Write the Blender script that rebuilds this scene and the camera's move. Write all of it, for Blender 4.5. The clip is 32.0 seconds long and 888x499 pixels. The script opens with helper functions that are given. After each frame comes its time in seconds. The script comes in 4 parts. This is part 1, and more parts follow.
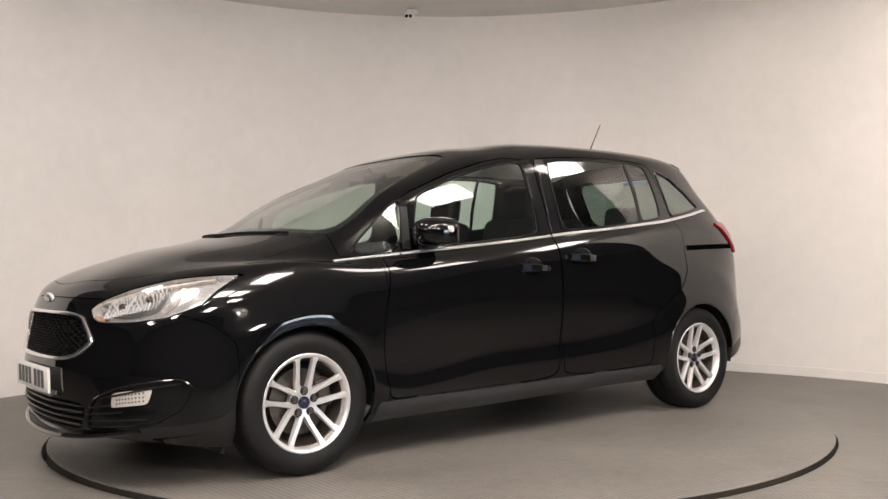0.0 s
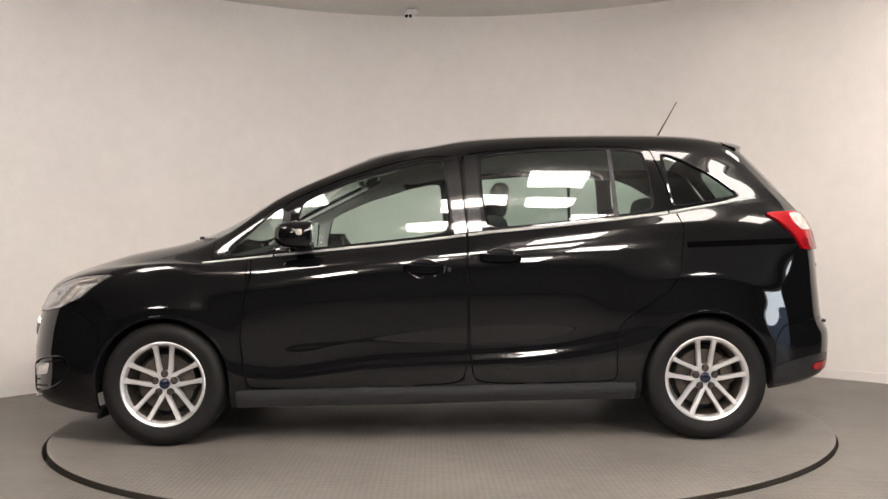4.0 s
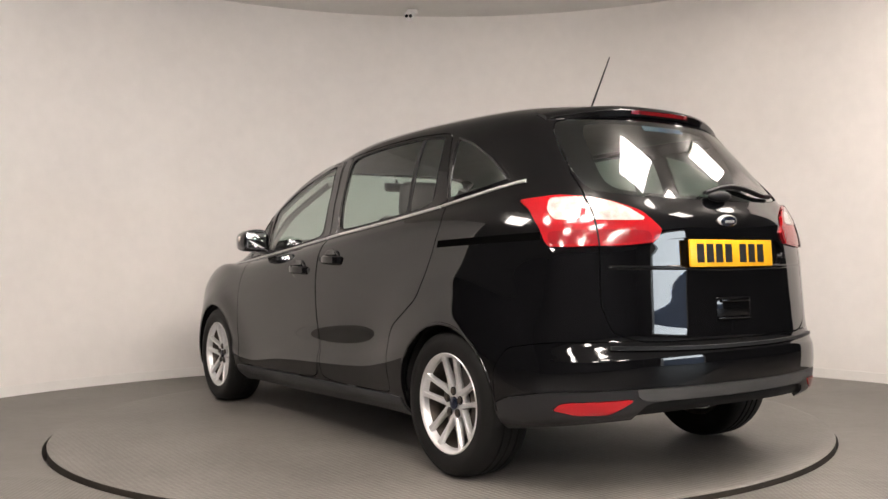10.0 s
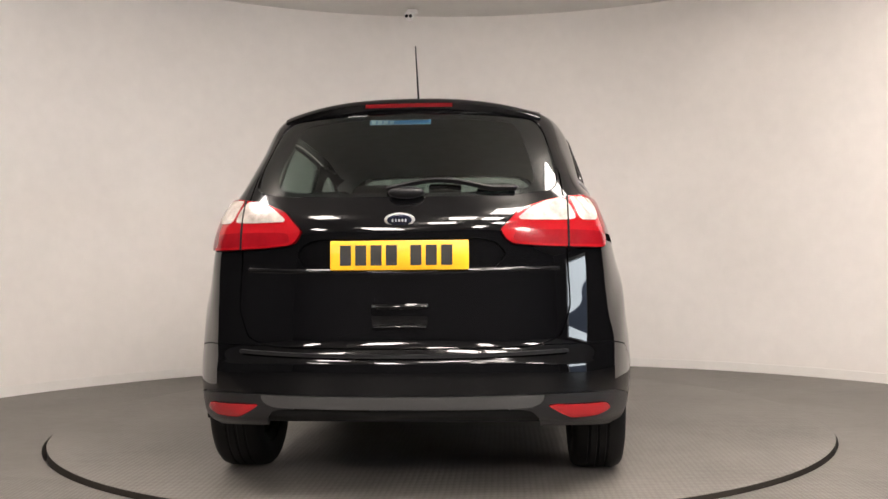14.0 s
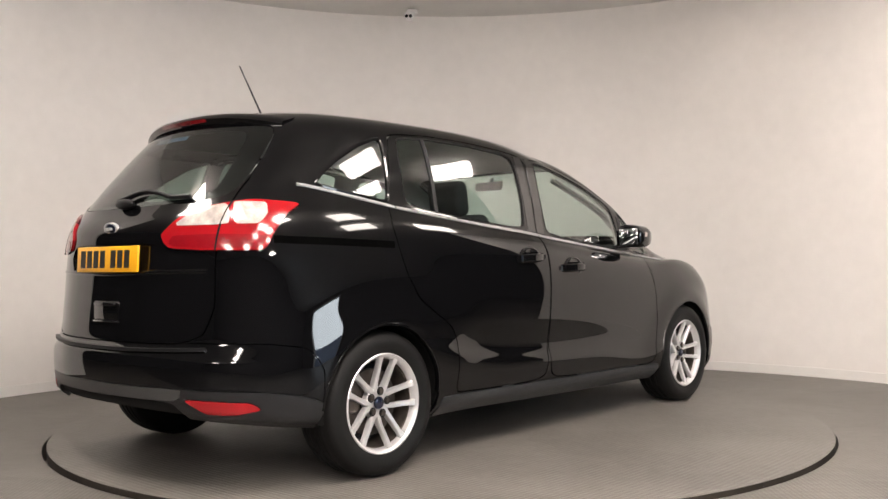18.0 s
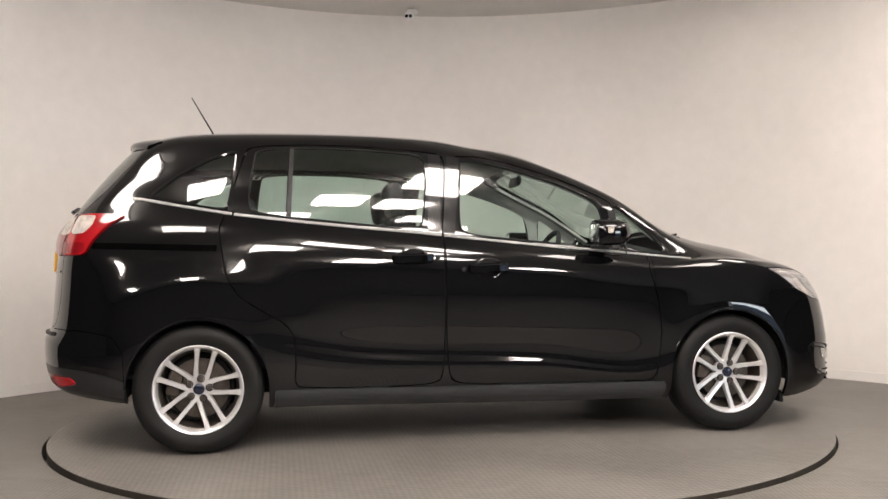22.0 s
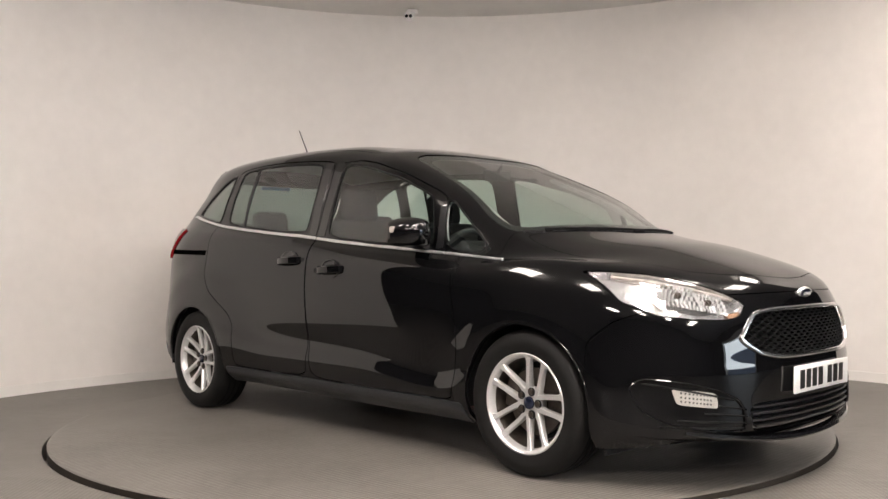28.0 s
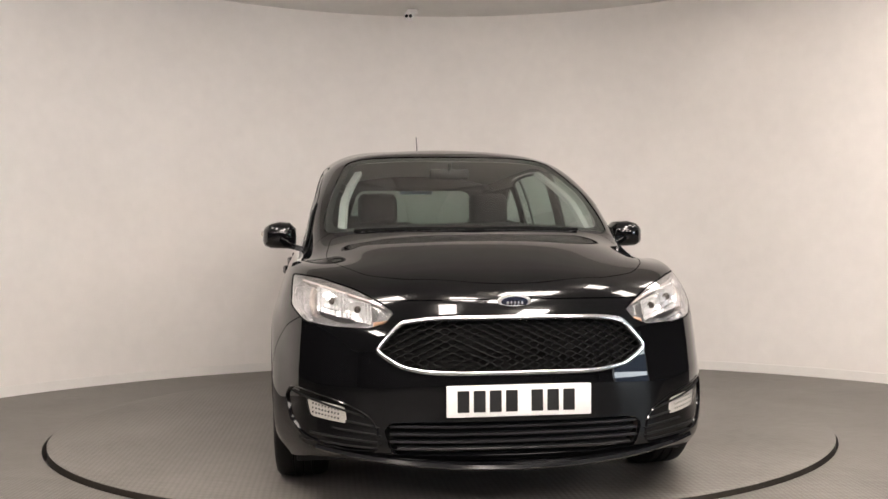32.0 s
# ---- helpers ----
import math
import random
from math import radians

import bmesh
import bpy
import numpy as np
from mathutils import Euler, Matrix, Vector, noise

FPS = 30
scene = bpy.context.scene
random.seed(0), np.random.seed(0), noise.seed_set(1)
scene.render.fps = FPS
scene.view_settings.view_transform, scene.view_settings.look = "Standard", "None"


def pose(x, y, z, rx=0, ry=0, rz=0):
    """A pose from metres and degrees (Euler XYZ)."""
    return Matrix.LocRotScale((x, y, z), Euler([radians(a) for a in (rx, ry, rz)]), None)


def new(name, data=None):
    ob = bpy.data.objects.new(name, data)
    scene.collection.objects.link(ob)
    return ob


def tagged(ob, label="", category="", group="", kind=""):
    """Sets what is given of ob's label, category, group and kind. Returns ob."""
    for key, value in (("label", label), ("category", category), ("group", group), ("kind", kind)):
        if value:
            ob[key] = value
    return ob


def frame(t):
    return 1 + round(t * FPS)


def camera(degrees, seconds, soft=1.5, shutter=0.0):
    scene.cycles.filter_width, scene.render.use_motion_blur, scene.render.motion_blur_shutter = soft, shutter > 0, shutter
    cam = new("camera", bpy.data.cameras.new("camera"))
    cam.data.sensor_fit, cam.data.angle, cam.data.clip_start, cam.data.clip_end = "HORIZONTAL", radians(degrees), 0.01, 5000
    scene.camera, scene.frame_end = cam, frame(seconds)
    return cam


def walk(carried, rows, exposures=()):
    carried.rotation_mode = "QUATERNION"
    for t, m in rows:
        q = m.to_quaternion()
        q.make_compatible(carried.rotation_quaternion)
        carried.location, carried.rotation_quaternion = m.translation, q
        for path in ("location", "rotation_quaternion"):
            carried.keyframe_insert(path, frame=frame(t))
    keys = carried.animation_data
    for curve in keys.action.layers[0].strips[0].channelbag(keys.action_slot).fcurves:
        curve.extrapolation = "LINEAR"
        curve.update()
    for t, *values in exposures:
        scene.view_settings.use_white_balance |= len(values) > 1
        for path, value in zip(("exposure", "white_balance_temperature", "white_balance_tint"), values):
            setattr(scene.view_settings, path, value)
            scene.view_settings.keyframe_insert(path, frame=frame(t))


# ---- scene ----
cam = camera(52.43, 32.0)
VIEW = pose(0, 0, 0.913, 90.97, 0.54, 0)
walk(cam, [(0, VIEW), (32, VIEW)])

# turntable centre, and the car's heading in degrees at each whole second
CX, CY = -0.023, 5.512
OFF = Vector((0.036, -0.003, 0))
HEADING = [218.3, 209.0, 199.6, 190.2, 180.9, 171.6, 162.4, 153.1, 143.7, 134.0, 124.2, 114.5, 104.9, 95.5, 86.1,
           76.7, 67.2, 57.7, 48.2, 38.8, 29.3, 19.8, 10.3, 0.9, -8.5, -17.9, -27.3, -36.6, -45.8, -55.0, -64.2, -73.5, -82.9]

# ---- light ----
world = bpy.data.worlds.new("world")
scene.world = world
world.use_nodes = True
world.node_tree.nodes["Background"].inputs[0].default_value = (0.9, 0.95, 1.0, 1)
world.node_tree.nodes["Background"].inputs[1].default_value = 0.03
FRONT_GLOW, LEFT_GLOW, RIGHT_GLOW, HALL_GLOW = 46.0, 33.0, 22.0, 60.0
scene.view_settings.exposure = 0.0


# ---- materials ----
def mat(name, color, rough=0.5, metal=0.0, coat=0.0, spec=0.5, noise_scale=0.0, noise_amt=0.0, bump=0.0, bump_scale=200.0, emit=0.0, coords="Object"):
    m = bpy.data.materials.new(name)
    m.use_nodes = True
    nt = m.node_tree
    b = nt.nodes["Principled BSDF"]
    b.inputs["Base Color"].default_value = (*color, 1)
    b.inputs["Roughness"].default_value = rough
    b.inputs["Metallic"].default_value = metal
    b.inputs["Coat Weight"].default_value = coat
    b.inputs["Coat Roughness"].default_value = 0.02
    b.inputs["Specular IOR Level"].default_value = spec
    if emit:
        b.inputs["Emission Color"].default_value = (*color, 1)
        b.inputs["Emission Strength"].default_value = emit
    tc = nt.nodes.new("ShaderNodeTexCoord")
    if noise_amt:
        n1 = nt.nodes.new("ShaderNodeTexNoise")
        n1.inputs["Scale"].default_value = noise_scale
        n1.inputs["Detail"].default_value = 6
        nt.links.new(tc.outputs[coords], n1.inputs["Vector"])
        n2 = nt.nodes.new("ShaderNodeTexNoise")
        n2.inputs["Scale"].default_value = noise_scale * 14
        n2.inputs["Detail"].default_value = 4
        nt.links.new(tc.outputs[coords], n2.inputs["Vector"])
        ad = nt.nodes.new("ShaderNodeMath")
        ad.operation = "MULTIPLY_ADD"
        ad.inputs[1].default_value = 0.4
        nt.links.new(n2.outputs["Fac"], ad.inputs[0])
        nt.links.new(n1.outputs["Fac"], ad.inputs[2])
        r = nt.nodes.new("ShaderNodeValToRGB")
        r.color_ramp.elements[0].position, r.color_ramp.elements[1].position = 0.45, 0.95
        r.color_ramp.elements[0].color = (*[c * (1 - noise_amt) for c in color], 1)
        r.color_ramp.elements[1].color = (*[min(1, c * (1 + noise_amt)) for c in color], 1)
        nt.links.new(ad.outputs[0], r.inputs[0])
        nt.links.new(r.outputs[0], b.inputs["Base Color"])
    if bump:
        n3 = nt.nodes.new("ShaderNodeTexNoise")
        n3.inputs["Scale"].default_value = bump_scale
        n3.inputs["Detail"].default_value = 3
        nt.links.new(tc.outputs[coords], n3.inputs["Vector"])
        bp = nt.nodes.new("ShaderNodeBump")
        bp.inputs["Strength"].default_value = bump
        bp.inputs["Distance"].default_value = 0.002
        nt.links.new(n3.outputs["Fac"], bp.inputs["Height"])
        nt.links.new(bp.outputs[0], b.inputs["Normal"])
    return m


def glass_mat(name, tint, rough=0.0):
    """A thin pane: tinted, clear, with the gloss of glass on top."""
    m = bpy.data.materials.new(name)
    m.use_nodes = True
    nt = m.node_tree
    nt.nodes.remove(nt.nodes["Principled BSDF"])
    out = nt.nodes["Material Output"]
    tr = nt.nodes.new("ShaderNodeBsdfTransparent")
    tr.inputs[0].default_value = (*tint, 1)
    gl = nt.nodes.new("ShaderNodeBsdfGlossy")
    gl.inputs["Roughness"].default_value = rough
    lw = nt.nodes.new("ShaderNodeLayerWeight")
    lw.inputs["Blend"].default_value = 0.5
    pw = nt.nodes.new("ShaderNodeMath")
    pw.operation = "POWER"
    pw.inputs[1].default_value = 3.2
    nt.links.new(lw.outputs["Facing"], pw.inputs[0])
    fr = nt.nodes.new("ShaderNodeMath")
    fr.operation = "MULTIPLY_ADD"
    fr.inputs[1].default_value = 0.9
    fr.inputs[2].default_value = 0.075
    nt.links.new(pw.outputs[0], fr.inputs[0])
    mx = nt.nodes.new("ShaderNodeMixShader")
    nt.links.new(fr.outputs[0], mx.inputs[0])
    nt.links.new(tr.outputs[0], mx.inputs[1])
    nt.links.new(gl.outputs[0], mx.inputs[2])
    nt.links.new(mx.outputs[0], out.inputs[0])
    return m


M_PAINT = mat("black_paint", (0.0026, 0.0026, 0.003), 0.6, 0.0, 1.0, 0.0)
M_PAINT.node_tree.nodes["Principled BSDF"].inputs["Coat IOR"].default_value = 1.5
M_SHELL = mat("inner_black", (0.012, 0.012, 0.012), 0.85, spec=0.2)
M_SILL = mat("grey_sill_plastic", (0.032, 0.034, 0.037), 0.38, noise_scale=6, noise_amt=0.12, bump=0.2, bump_scale=600)
M_BAND = mat("grey_bumper_plastic", (0.05, 0.05, 0.05), 0.4, noise_scale=6, noise_amt=0.12, bump=0.2, bump_scale=600)
# matt near-black: shade in the door track and under the bumper, put into colour
M_SHADE = mat("painted_shade", (0.0015, 0.0015, 0.0015), 0.9, spec=0.0)
M_PLASTIC = mat("grey_black_plastic", (0.013, 0.013, 0.014), 0.35, noise_scale=6, noise_amt=0.12, bump=0.25, bump_scale=600)
M_TRIM = mat("satin_black_trim", (0.009, 0.009, 0.01), 0.42, spec=0.3, bump=0.1, bump_scale=500)
M_SEAL = mat("rubber_seal", (0.006, 0.006, 0.006), 0.7, spec=0.15)
M_GLOSS = mat("gloss_black_trim", (0.006, 0.006, 0.007), 0.08, 0, 0.6)
M_CHROME = mat("chrome", (0.88, 0.88, 0.88), 0.2, 1.0)
M_ALLOY = mat("silver_alloy", (0.66, 0.655, 0.655), 0.3, 0.6, 0.4, noise_scale=9, noise_amt=0.08)
M_DISC = mat("brake_steel", (0.095, 0.08, 0.068), 0.45, 0.8, noise_scale=30, noise_amt=0.3)
M_RUBBER = mat("tyre_rubber", (0.006, 0.0058, 0.0056), 0.6, spec=0.22, noise_scale=8, noise_amt=0.25, bump=0.3, bump_scale=300)
M_GLASS = glass_mat("green_glass", (0.74, 0.85, 0.8))
M_DARKGLASS = glass_mat("privacy_glass", (0.66, 0.78, 0.73))
M_REARGLASS = glass_mat("rear_privacy_glass", (0.26, 0.32, 0.295))
M_LENS = glass_mat("clear_lens", (0.93, 0.94, 0.95))
M_LAMP = mat("lamp_reflector", (0.72, 0.71, 0.71), 0.16, 0.8, 0.4, noise_scale=30, noise_amt=0.25)
M_BULB = mat("lamp_bowl", (0.88, 0.87, 0.86), 0.14, 0.55, 0.3)
M_BEZEL = mat("lamp_bezel", (0.16, 0.155, 0.15), 0.28, 0.6)
M_FOG = mat("fog_reflector", (0.75, 0.71, 0.64), 0.25, 0.3)
M_SLAT = mat("slat_plastic", (0.012, 0.012, 0.013), 0.3, spec=0.5)
M_RED = mat("red_lens", (0.3, 0.006, 0.01), 0.12, 0, 1.0)
M_REDDARK = mat("deep_red_lens", (0.21, 0.004, 0.008), 0.15, 0, 0.9, noise_scale=12, noise_amt=0.15)
M_BRAKE = mat("brake_lens", (0.11, 0.004, 0.006), 0.15, 0, 0.6)
M_REDBRIGHT = mat("red_reflector", (0.36, 0.007, 0.012), 0.2, 0, 1.0)
M_CLEARLENS = mat("white_lens", (0.5, 0.45, 0.41), 0.15, 0.1, 0.6, noise_scale=26, noise_amt=0.38)
M_AMBER = mat("amber_lens", (0.3, 0.17, 0.1), 0.3, 0, 0.3)
for lens in (M_RED, M_REDDARK, M_REDBRIGHT):
    lens.node_tree.nodes["Principled BSDF"].inputs["Coat Weight"].default_value = 0.35
M_SEAT = mat("charcoal_fabric", (0.016, 0.017, 0.018), 0.9, spec=0.2, noise_scale=18, noise_amt=0.2, bump=0.5, bump_scale=900)
M_DASH = mat("dashboard_vinyl", (0.025, 0.026, 0.027), 0.6, bump=0.3, bump_scale=700)
M_LINER = mat("grey_headliner", (0.58, 0.58, 0.56), 0.95, spec=0.1, noise_scale=12, noise_amt=0.08)
M_POST = mat("grey_pillar_trim", (0.32, 0.32, 0.31), 0.8, spec=0.2, noise_scale=12, noise_amt=0.08)
M_PLATE_W = mat("white_plate", (0.78, 0.78, 0.76), 0.3, noise_scale=20, noise_amt=0.04)
M_PLATE_Y = mat("yellow_plate", (0.85, 0.42, 0.015), 0.3, noise_scale=20, noise_amt=0.05)
M_INK = mat("plate_ink", (0.01, 0.01, 0.01), 0.4)
M_BADGE = mat("badge_blue", (0.01, 0.014, 0.035), 0.18, 0.3, 0.6)
M_STICKER = mat("sticker_blue", (0.04, 0.16, 0.36), 0.5)
M_STICKWHITE = mat("sticker_white", (0.42, 0.52, 0.6), 0.5)
M_MIRROR = mat("mirror_glass", (0.85, 0.87, 0.88), 0.02, 1.0)
M_WALL = mat("white_wall_paint", (0.84, 0.81, 0.78), 0.7, spec=0.25, noise_scale=0.7, noise_amt=0.055, bump=0.05, bump_scale=60)
M_SKIRT = mat("white_skirting", (0.82, 0.8, 0.77), 0.45, noise_scale=5, noise_amt=0.04)
M_CEIL = mat("ceiling_paint", (0.76, 0.745, 0.72), 0.85, spec=0.2, noise_scale=2, noise_amt=0.05)
M_DIFF = mat("panel_diffuser", (1.0, 0.9, 0.835), 0.5, emit=FRONT_GLOW)
M_LEFTDIFF = mat("left_panel_diffuser", (1.0, 0.9, 0.835), 0.5, emit=LEFT_GLOW)
M_RIGHTDIFF = mat("right_panel_diffuser", (1.0, 0.9, 0.835), 0.5, emit=RIGHT_GLOW)
M_HALLDIFF = mat("hall_panel_diffuser", (1.0, 0.9, 0.835), 0.5, emit=HALL_GLOW)
M_DAY = mat("daylight_pane", (0.86, 0.94, 1.0), 0.3, emit=13.0)
M_YARD = mat("yard_backdrop", (0.42, 0.55, 0.8), 0.6, emit=0.55)
M_FRAME = mat("panel_frame", (0.8, 0.8, 0.8), 0.4)
M_DARKWALL = mat("grey_workshop_wall", (0.04, 0.04, 0.043), 0.8, noise_scale=1.5, noise_amt=0.2)
M_CAMWHITE = mat("white_plastic", (0.8, 0.79, 0.77), 0.35)
M_EDGE = mat("worn_edge_rubber", (0.03, 0.025, 0.02), 0.8, spec=0.2, noise_scale=3, noise_amt=0.4)


def floor_mat(name, color, scale):
    """Studded grey rubber: a fine tread, scuffs and dull stains."""
    m = mat(name, color, 0.46, spec=0.4, noise_scale=1.1, noise_amt=0.26)
    nt = m.node_tree
    b = nt.nodes["Principled BSDF"]
    tc = nt.nodes.new("ShaderNodeTexCoord")
    v = nt.nodes.new("ShaderNodeTexVoronoi")
    v.inputs["Scale"].default_value = scale
    v.inputs["Randomness"].default_value = 0.05
    nt.links.new(tc.outputs["Object"], v.inputs["Vector"])
    bp = nt.nodes.new("ShaderNodeBump")
    bp.inputs["Strength"].default_value = 0.6
    bp.inputs["Distance"].default_value = 0.004
    bp.invert = True
    old = b.inputs["Base Color"].links[0].from_socket
    dirt = nt.nodes.new("ShaderNodeValToRGB")
    dirt.color_ramp.elements[0].color = (1.06, 1.06, 1.06, 1)
    dirt.color_ramp.elements[1].color = (0.84, 0.84, 0.84, 1)
    dirt.color_ramp.elements[0].position, dirt.color_ramp.elements[1].position = 0.25, 0.6
    nt.links.new(v.outputs["Distance"], dirt.inputs[0])
    mul = nt.nodes.new("ShaderNodeMix")
    mul.data_type, mul.blend_type = "RGBA", "MULTIPLY"
    mul.inputs["Factor"].default_value = 1.0
    nt.links.new(old, mul.inputs["A"])
    nt.links.new(dirt.outputs[0], mul.inputs["B"])
    nt.links.new(mul.outputs["Result"], b.inputs["Base Color"])
    nt.links.new(v.outputs["Distance"], bp.inputs["Height"])
    nt.links.new(bp.outputs[0], b.inputs["Normal"])
    return m


M_FLOOR = floor_mat("grey_rubber_floor", (0.132, 0.121, 0.11), 45)
M_HALLFLOOR = mat("dark_hall_floor", (0.035, 0.033, 0.031), 0.5, noise_scale=1.2, noise_amt=0.3, bump=0.2, bump_scale=80)
M_PLATTER = floor_mat("turntable_tread", (0.148, 0.136, 0.124), 38)


# ---- mesh helpers ----
def mesh_ob(name, V, F, material, parent=None, label="", normals=None, smooth=True):
    me = bpy.data.meshes.new(name)
    me.from_pydata([tuple(v) for v in V], [], [tuple(int(i) for i in f) for f in F])
    me.materials.append(material)
    if smooth:
        me.shade_smooth()
    if normals is not None:
        me.normals_split_custom_set_from_vertices([tuple(n) for n in normals])
    ob = new(name, me)
    if parent:
        ob.parent = parent
    return tagged(ob, label) if label else ob


def part(name, bm, material, parent, label="", smooth=True):
    me = bpy.data.meshes.new(name)
    bmesh.ops.recalc_face_normals(bm, faces=bm.faces)
    bm.to_mesh(me)
    bm.free()
    me.materials.append(material)
    if smooth:
        me.shade_smooth()
        me.set_sharp_from_angle(angle=radians(40))
    ob = new(name, me)
    if parent:
        ob.parent = parent
    return tagged(ob, label) if label else ob


def box(bm, size, m=Matrix(), bevel=0.0, seg=2):
    r = bmesh.ops.create_cube(bm, size=1, matrix=m @ Matrix.Diagonal((*size, 1)))
    if bevel:
        es = list({e for v in r["verts"] for e in v.link_edges})
        bmesh.ops.bevel(bm, geom=es, offset=bevel, segments=seg, profile=0.5, affect="EDGES")
    return bm


def cyl(bm, r, depth, m=Matrix(), n=32, r2=None):
    bmesh.ops.create_cone(bm, cap_ends=True, segments=n, radius1=r, radius2=r if r2 is None else r2, depth=depth, matrix=m)
    return bm


def lathe(bm, prof, n=48, m=Matrix(), closed=False):
    """Turns a profile of (radius, along y) round the y axis."""
    rings = []
    for k in range(n):
        a = 2 * math.pi * k / n
        rings.append([bm.verts.new(m @ Vector((r * math.cos(a), y, r * math.sin(a)))) for r, y in prof])
    c = len(prof)
    for k in range(n):
        A, B = rings[k], rings[(k + 1) % n]
        for j in range(c if closed else c - 1):
            bm.faces.new((A[j], A[(j + 1) % c], B[(j + 1) % c], B[j]))
    return bm


def sweep(bm, pts, prof, up=None, closed=False):
    """Sweeps a closed profile of (side, out) along points; up gives the outward direction at each point."""
    pts = [Vector(p) for p in pts]
    n = len(pts)
    rings = []
    for i, p in enumerate(pts):
        a = pts[(i - 1) % n] if closed or i else p
        b = pts[(i + 1) % n] if closed or i < n - 1 else p
        t = (b - a).normalized()
        o = Vector(up[i] if up is not None else (0, 0, 1))
        o = (o - t * o.dot(t)).normalized()
        s = t.cross(o)
        rings.append([bm.verts.new(p + s * q[0] + o * q[1]) for q in prof])
    c = len(prof)
    for i in range(n if closed else n - 1):
        A, B = rings[i], rings[(i + 1) % n]
        for j in range(c):
            bm.faces.new((A[j], A[(j + 1) % c], B[(j + 1) % c], B[j]))
    if not closed:
        bm.faces.new(rings[0][::-1])
        bm.faces.new(rings[-1])
    return bm


def disc_prof(r, n=8, flat=1.0):
    return [(r * math.cos(2 * math.pi * k / n), r * flat * math.sin(2 * math.pi * k / n)) for k in range(n)]


# ---- the studio ----
WX, WY, WR, WTOP = 0.165, 4.55, 3.95, 3.26
FZ = -0.022


def arc_band(bm, r0, r1, z0, z1, a0, a1, n, cx=WX, cy=WY):
    ring = []
    for k in range(n + 1):
        a = radians(a0 + (a1 - a0) * k / n)
        c, s = math.cos(a), math.sin(a)
        ring.append([bm.verts.new((cx + r * c, cy + r * s, z)) for r, z in ((r0, z0), (r1, z0), (r1, z1), (r0, z1))])
    full = abs(a1 - a0) > 359
    for k in range(n):
        A, B = ring[k], ring[k + 1]
        for j in range(4):
            bm.faces.new((A[j], A[(j + 1) % 4], B[(j + 1) % 4], B[j]))
    if not full:
        bm.faces.new(ring[0])
        bm.faces.new(ring[-1][::-1])
    return bm


WALL_A0, WALL_A1 = 14, 177
tagged(part("wall_curved", arc_band(bmesh.new(), WR, WR + 0.12, FZ, WTOP, WALL_A0, WALL_A1, 120), M_WALL, None), "smooth white curved studio wall round the turntable", "wall", kind="structure")
skirt = bmesh.new()
arc_band(skirt, WR - 0.014, WR - 0.002, FZ, FZ + 0.075, WALL_A0, WALL_A1, 120)
tagged(part("baseboard", skirt, M_SKIRT, None), "low white skirting along the curved wall", "baseboard", kind="structure")

TR, HOLE = 2.203, 2.222


def floor_sheet():
    bm = bmesh.new()
    n = 160
    inner, outer = [], []
    for k in range(n):
        a = 2 * math.pi * k / n
        c, s = math.cos(a), math.sin(a)
        inner.append(bm.verts.new((CX - 0.006 + HOLE * c, CY + HOLE * s, FZ)))
        f = 9.5 / max(abs(c), abs(s))
        outer.append(bm.verts.new((CX + f * c, CY - 1.5 + f * s, FZ)))
    low = [bm.verts.new((v.co.x, v.co.y, -0.12)) for v in inner]
    for k in range(n):
        j = (k + 1) % n
        bm.faces.new((inner[k], inner[j], outer[j], outer[k]))
        bm.faces.new((low[k], low[j], inner[j], inner[k]))
    bm.faces.new(low)
    return bm


tagged(part("floor_hall", box(bmesh.new(), (18.6, 8.3, 0.02), pose(CX, -1.3, FZ - .004)), M_HALLFLOOR, None, smooth=False), "dark worn hall floor", "floor", kind="structure")
tagged(part("floor", floor_sheet(), M_FLOOR, None, smooth=False), "grey studded rubber studio floor", "floor", kind="structure")

turntable = tagged(new("turntable"), "round grey car turntable set flush in the floor", "turntable")
turntable.location = (CX, CY, 0)
deck = bmesh.new()
lathe(deck, [(0.0001, 0.0), (TR - 0.02, 0.0), (TR, -0.0005), (TR + 0.002, -0.0015), (TR + 0.002, -0.0025), (TR - 0.006, -0.003), (TR - 0.006, -0.1)], 160, pose(0, 0, 0, 90, 0, 0))
bmesh.ops.remove_doubles(deck, verts=deck.verts, dist=0.001)
part("deck", deck, M_PLATTER, turntable, "grey treaded turntable deck")
rim = bmesh.new()
lathe(rim, [(TR - 0.005, -0.0035), (TR + 0.0012, -0.0035), (TR + 0.0012, -0.05), (TR - 0.005, -0.05)], 160, pose(0, 0, 0, 90, 0, 0), True)
part("edge_seal", rim, M_EDGE, turntable, "black rubber edge seal")

# the rest of the hall, which the paint mirrors
ceil = bmesh.new()
box(ceil, (19, 19, 0.1), pose(CX, CY - 1.5, WTOP + 0.05))
tagged(part("ceiling", ceil, M_CEIL, None, smooth=False), "pale grey flat ceiling", "ceiling", kind="structure")
for nm, sz, loc in (("wall_back", (19, 0.2, WTOP), (CX, CY - 11, WTOP / 2)), ("wall_left", (0.2, 19, WTOP), (CX - 9.4, CY - 1.5, WTOP / 2)),
                    ("wall_far", (19, 0.2, WTOP), (CX, CY + 7.9, WTOP / 2))):
    tagged(part(nm, box(bmesh.new(), sz, pose(*loc)), M_DARKWALL, None, smooth=False), "plain grey hall wall", "wall", kind="structure")


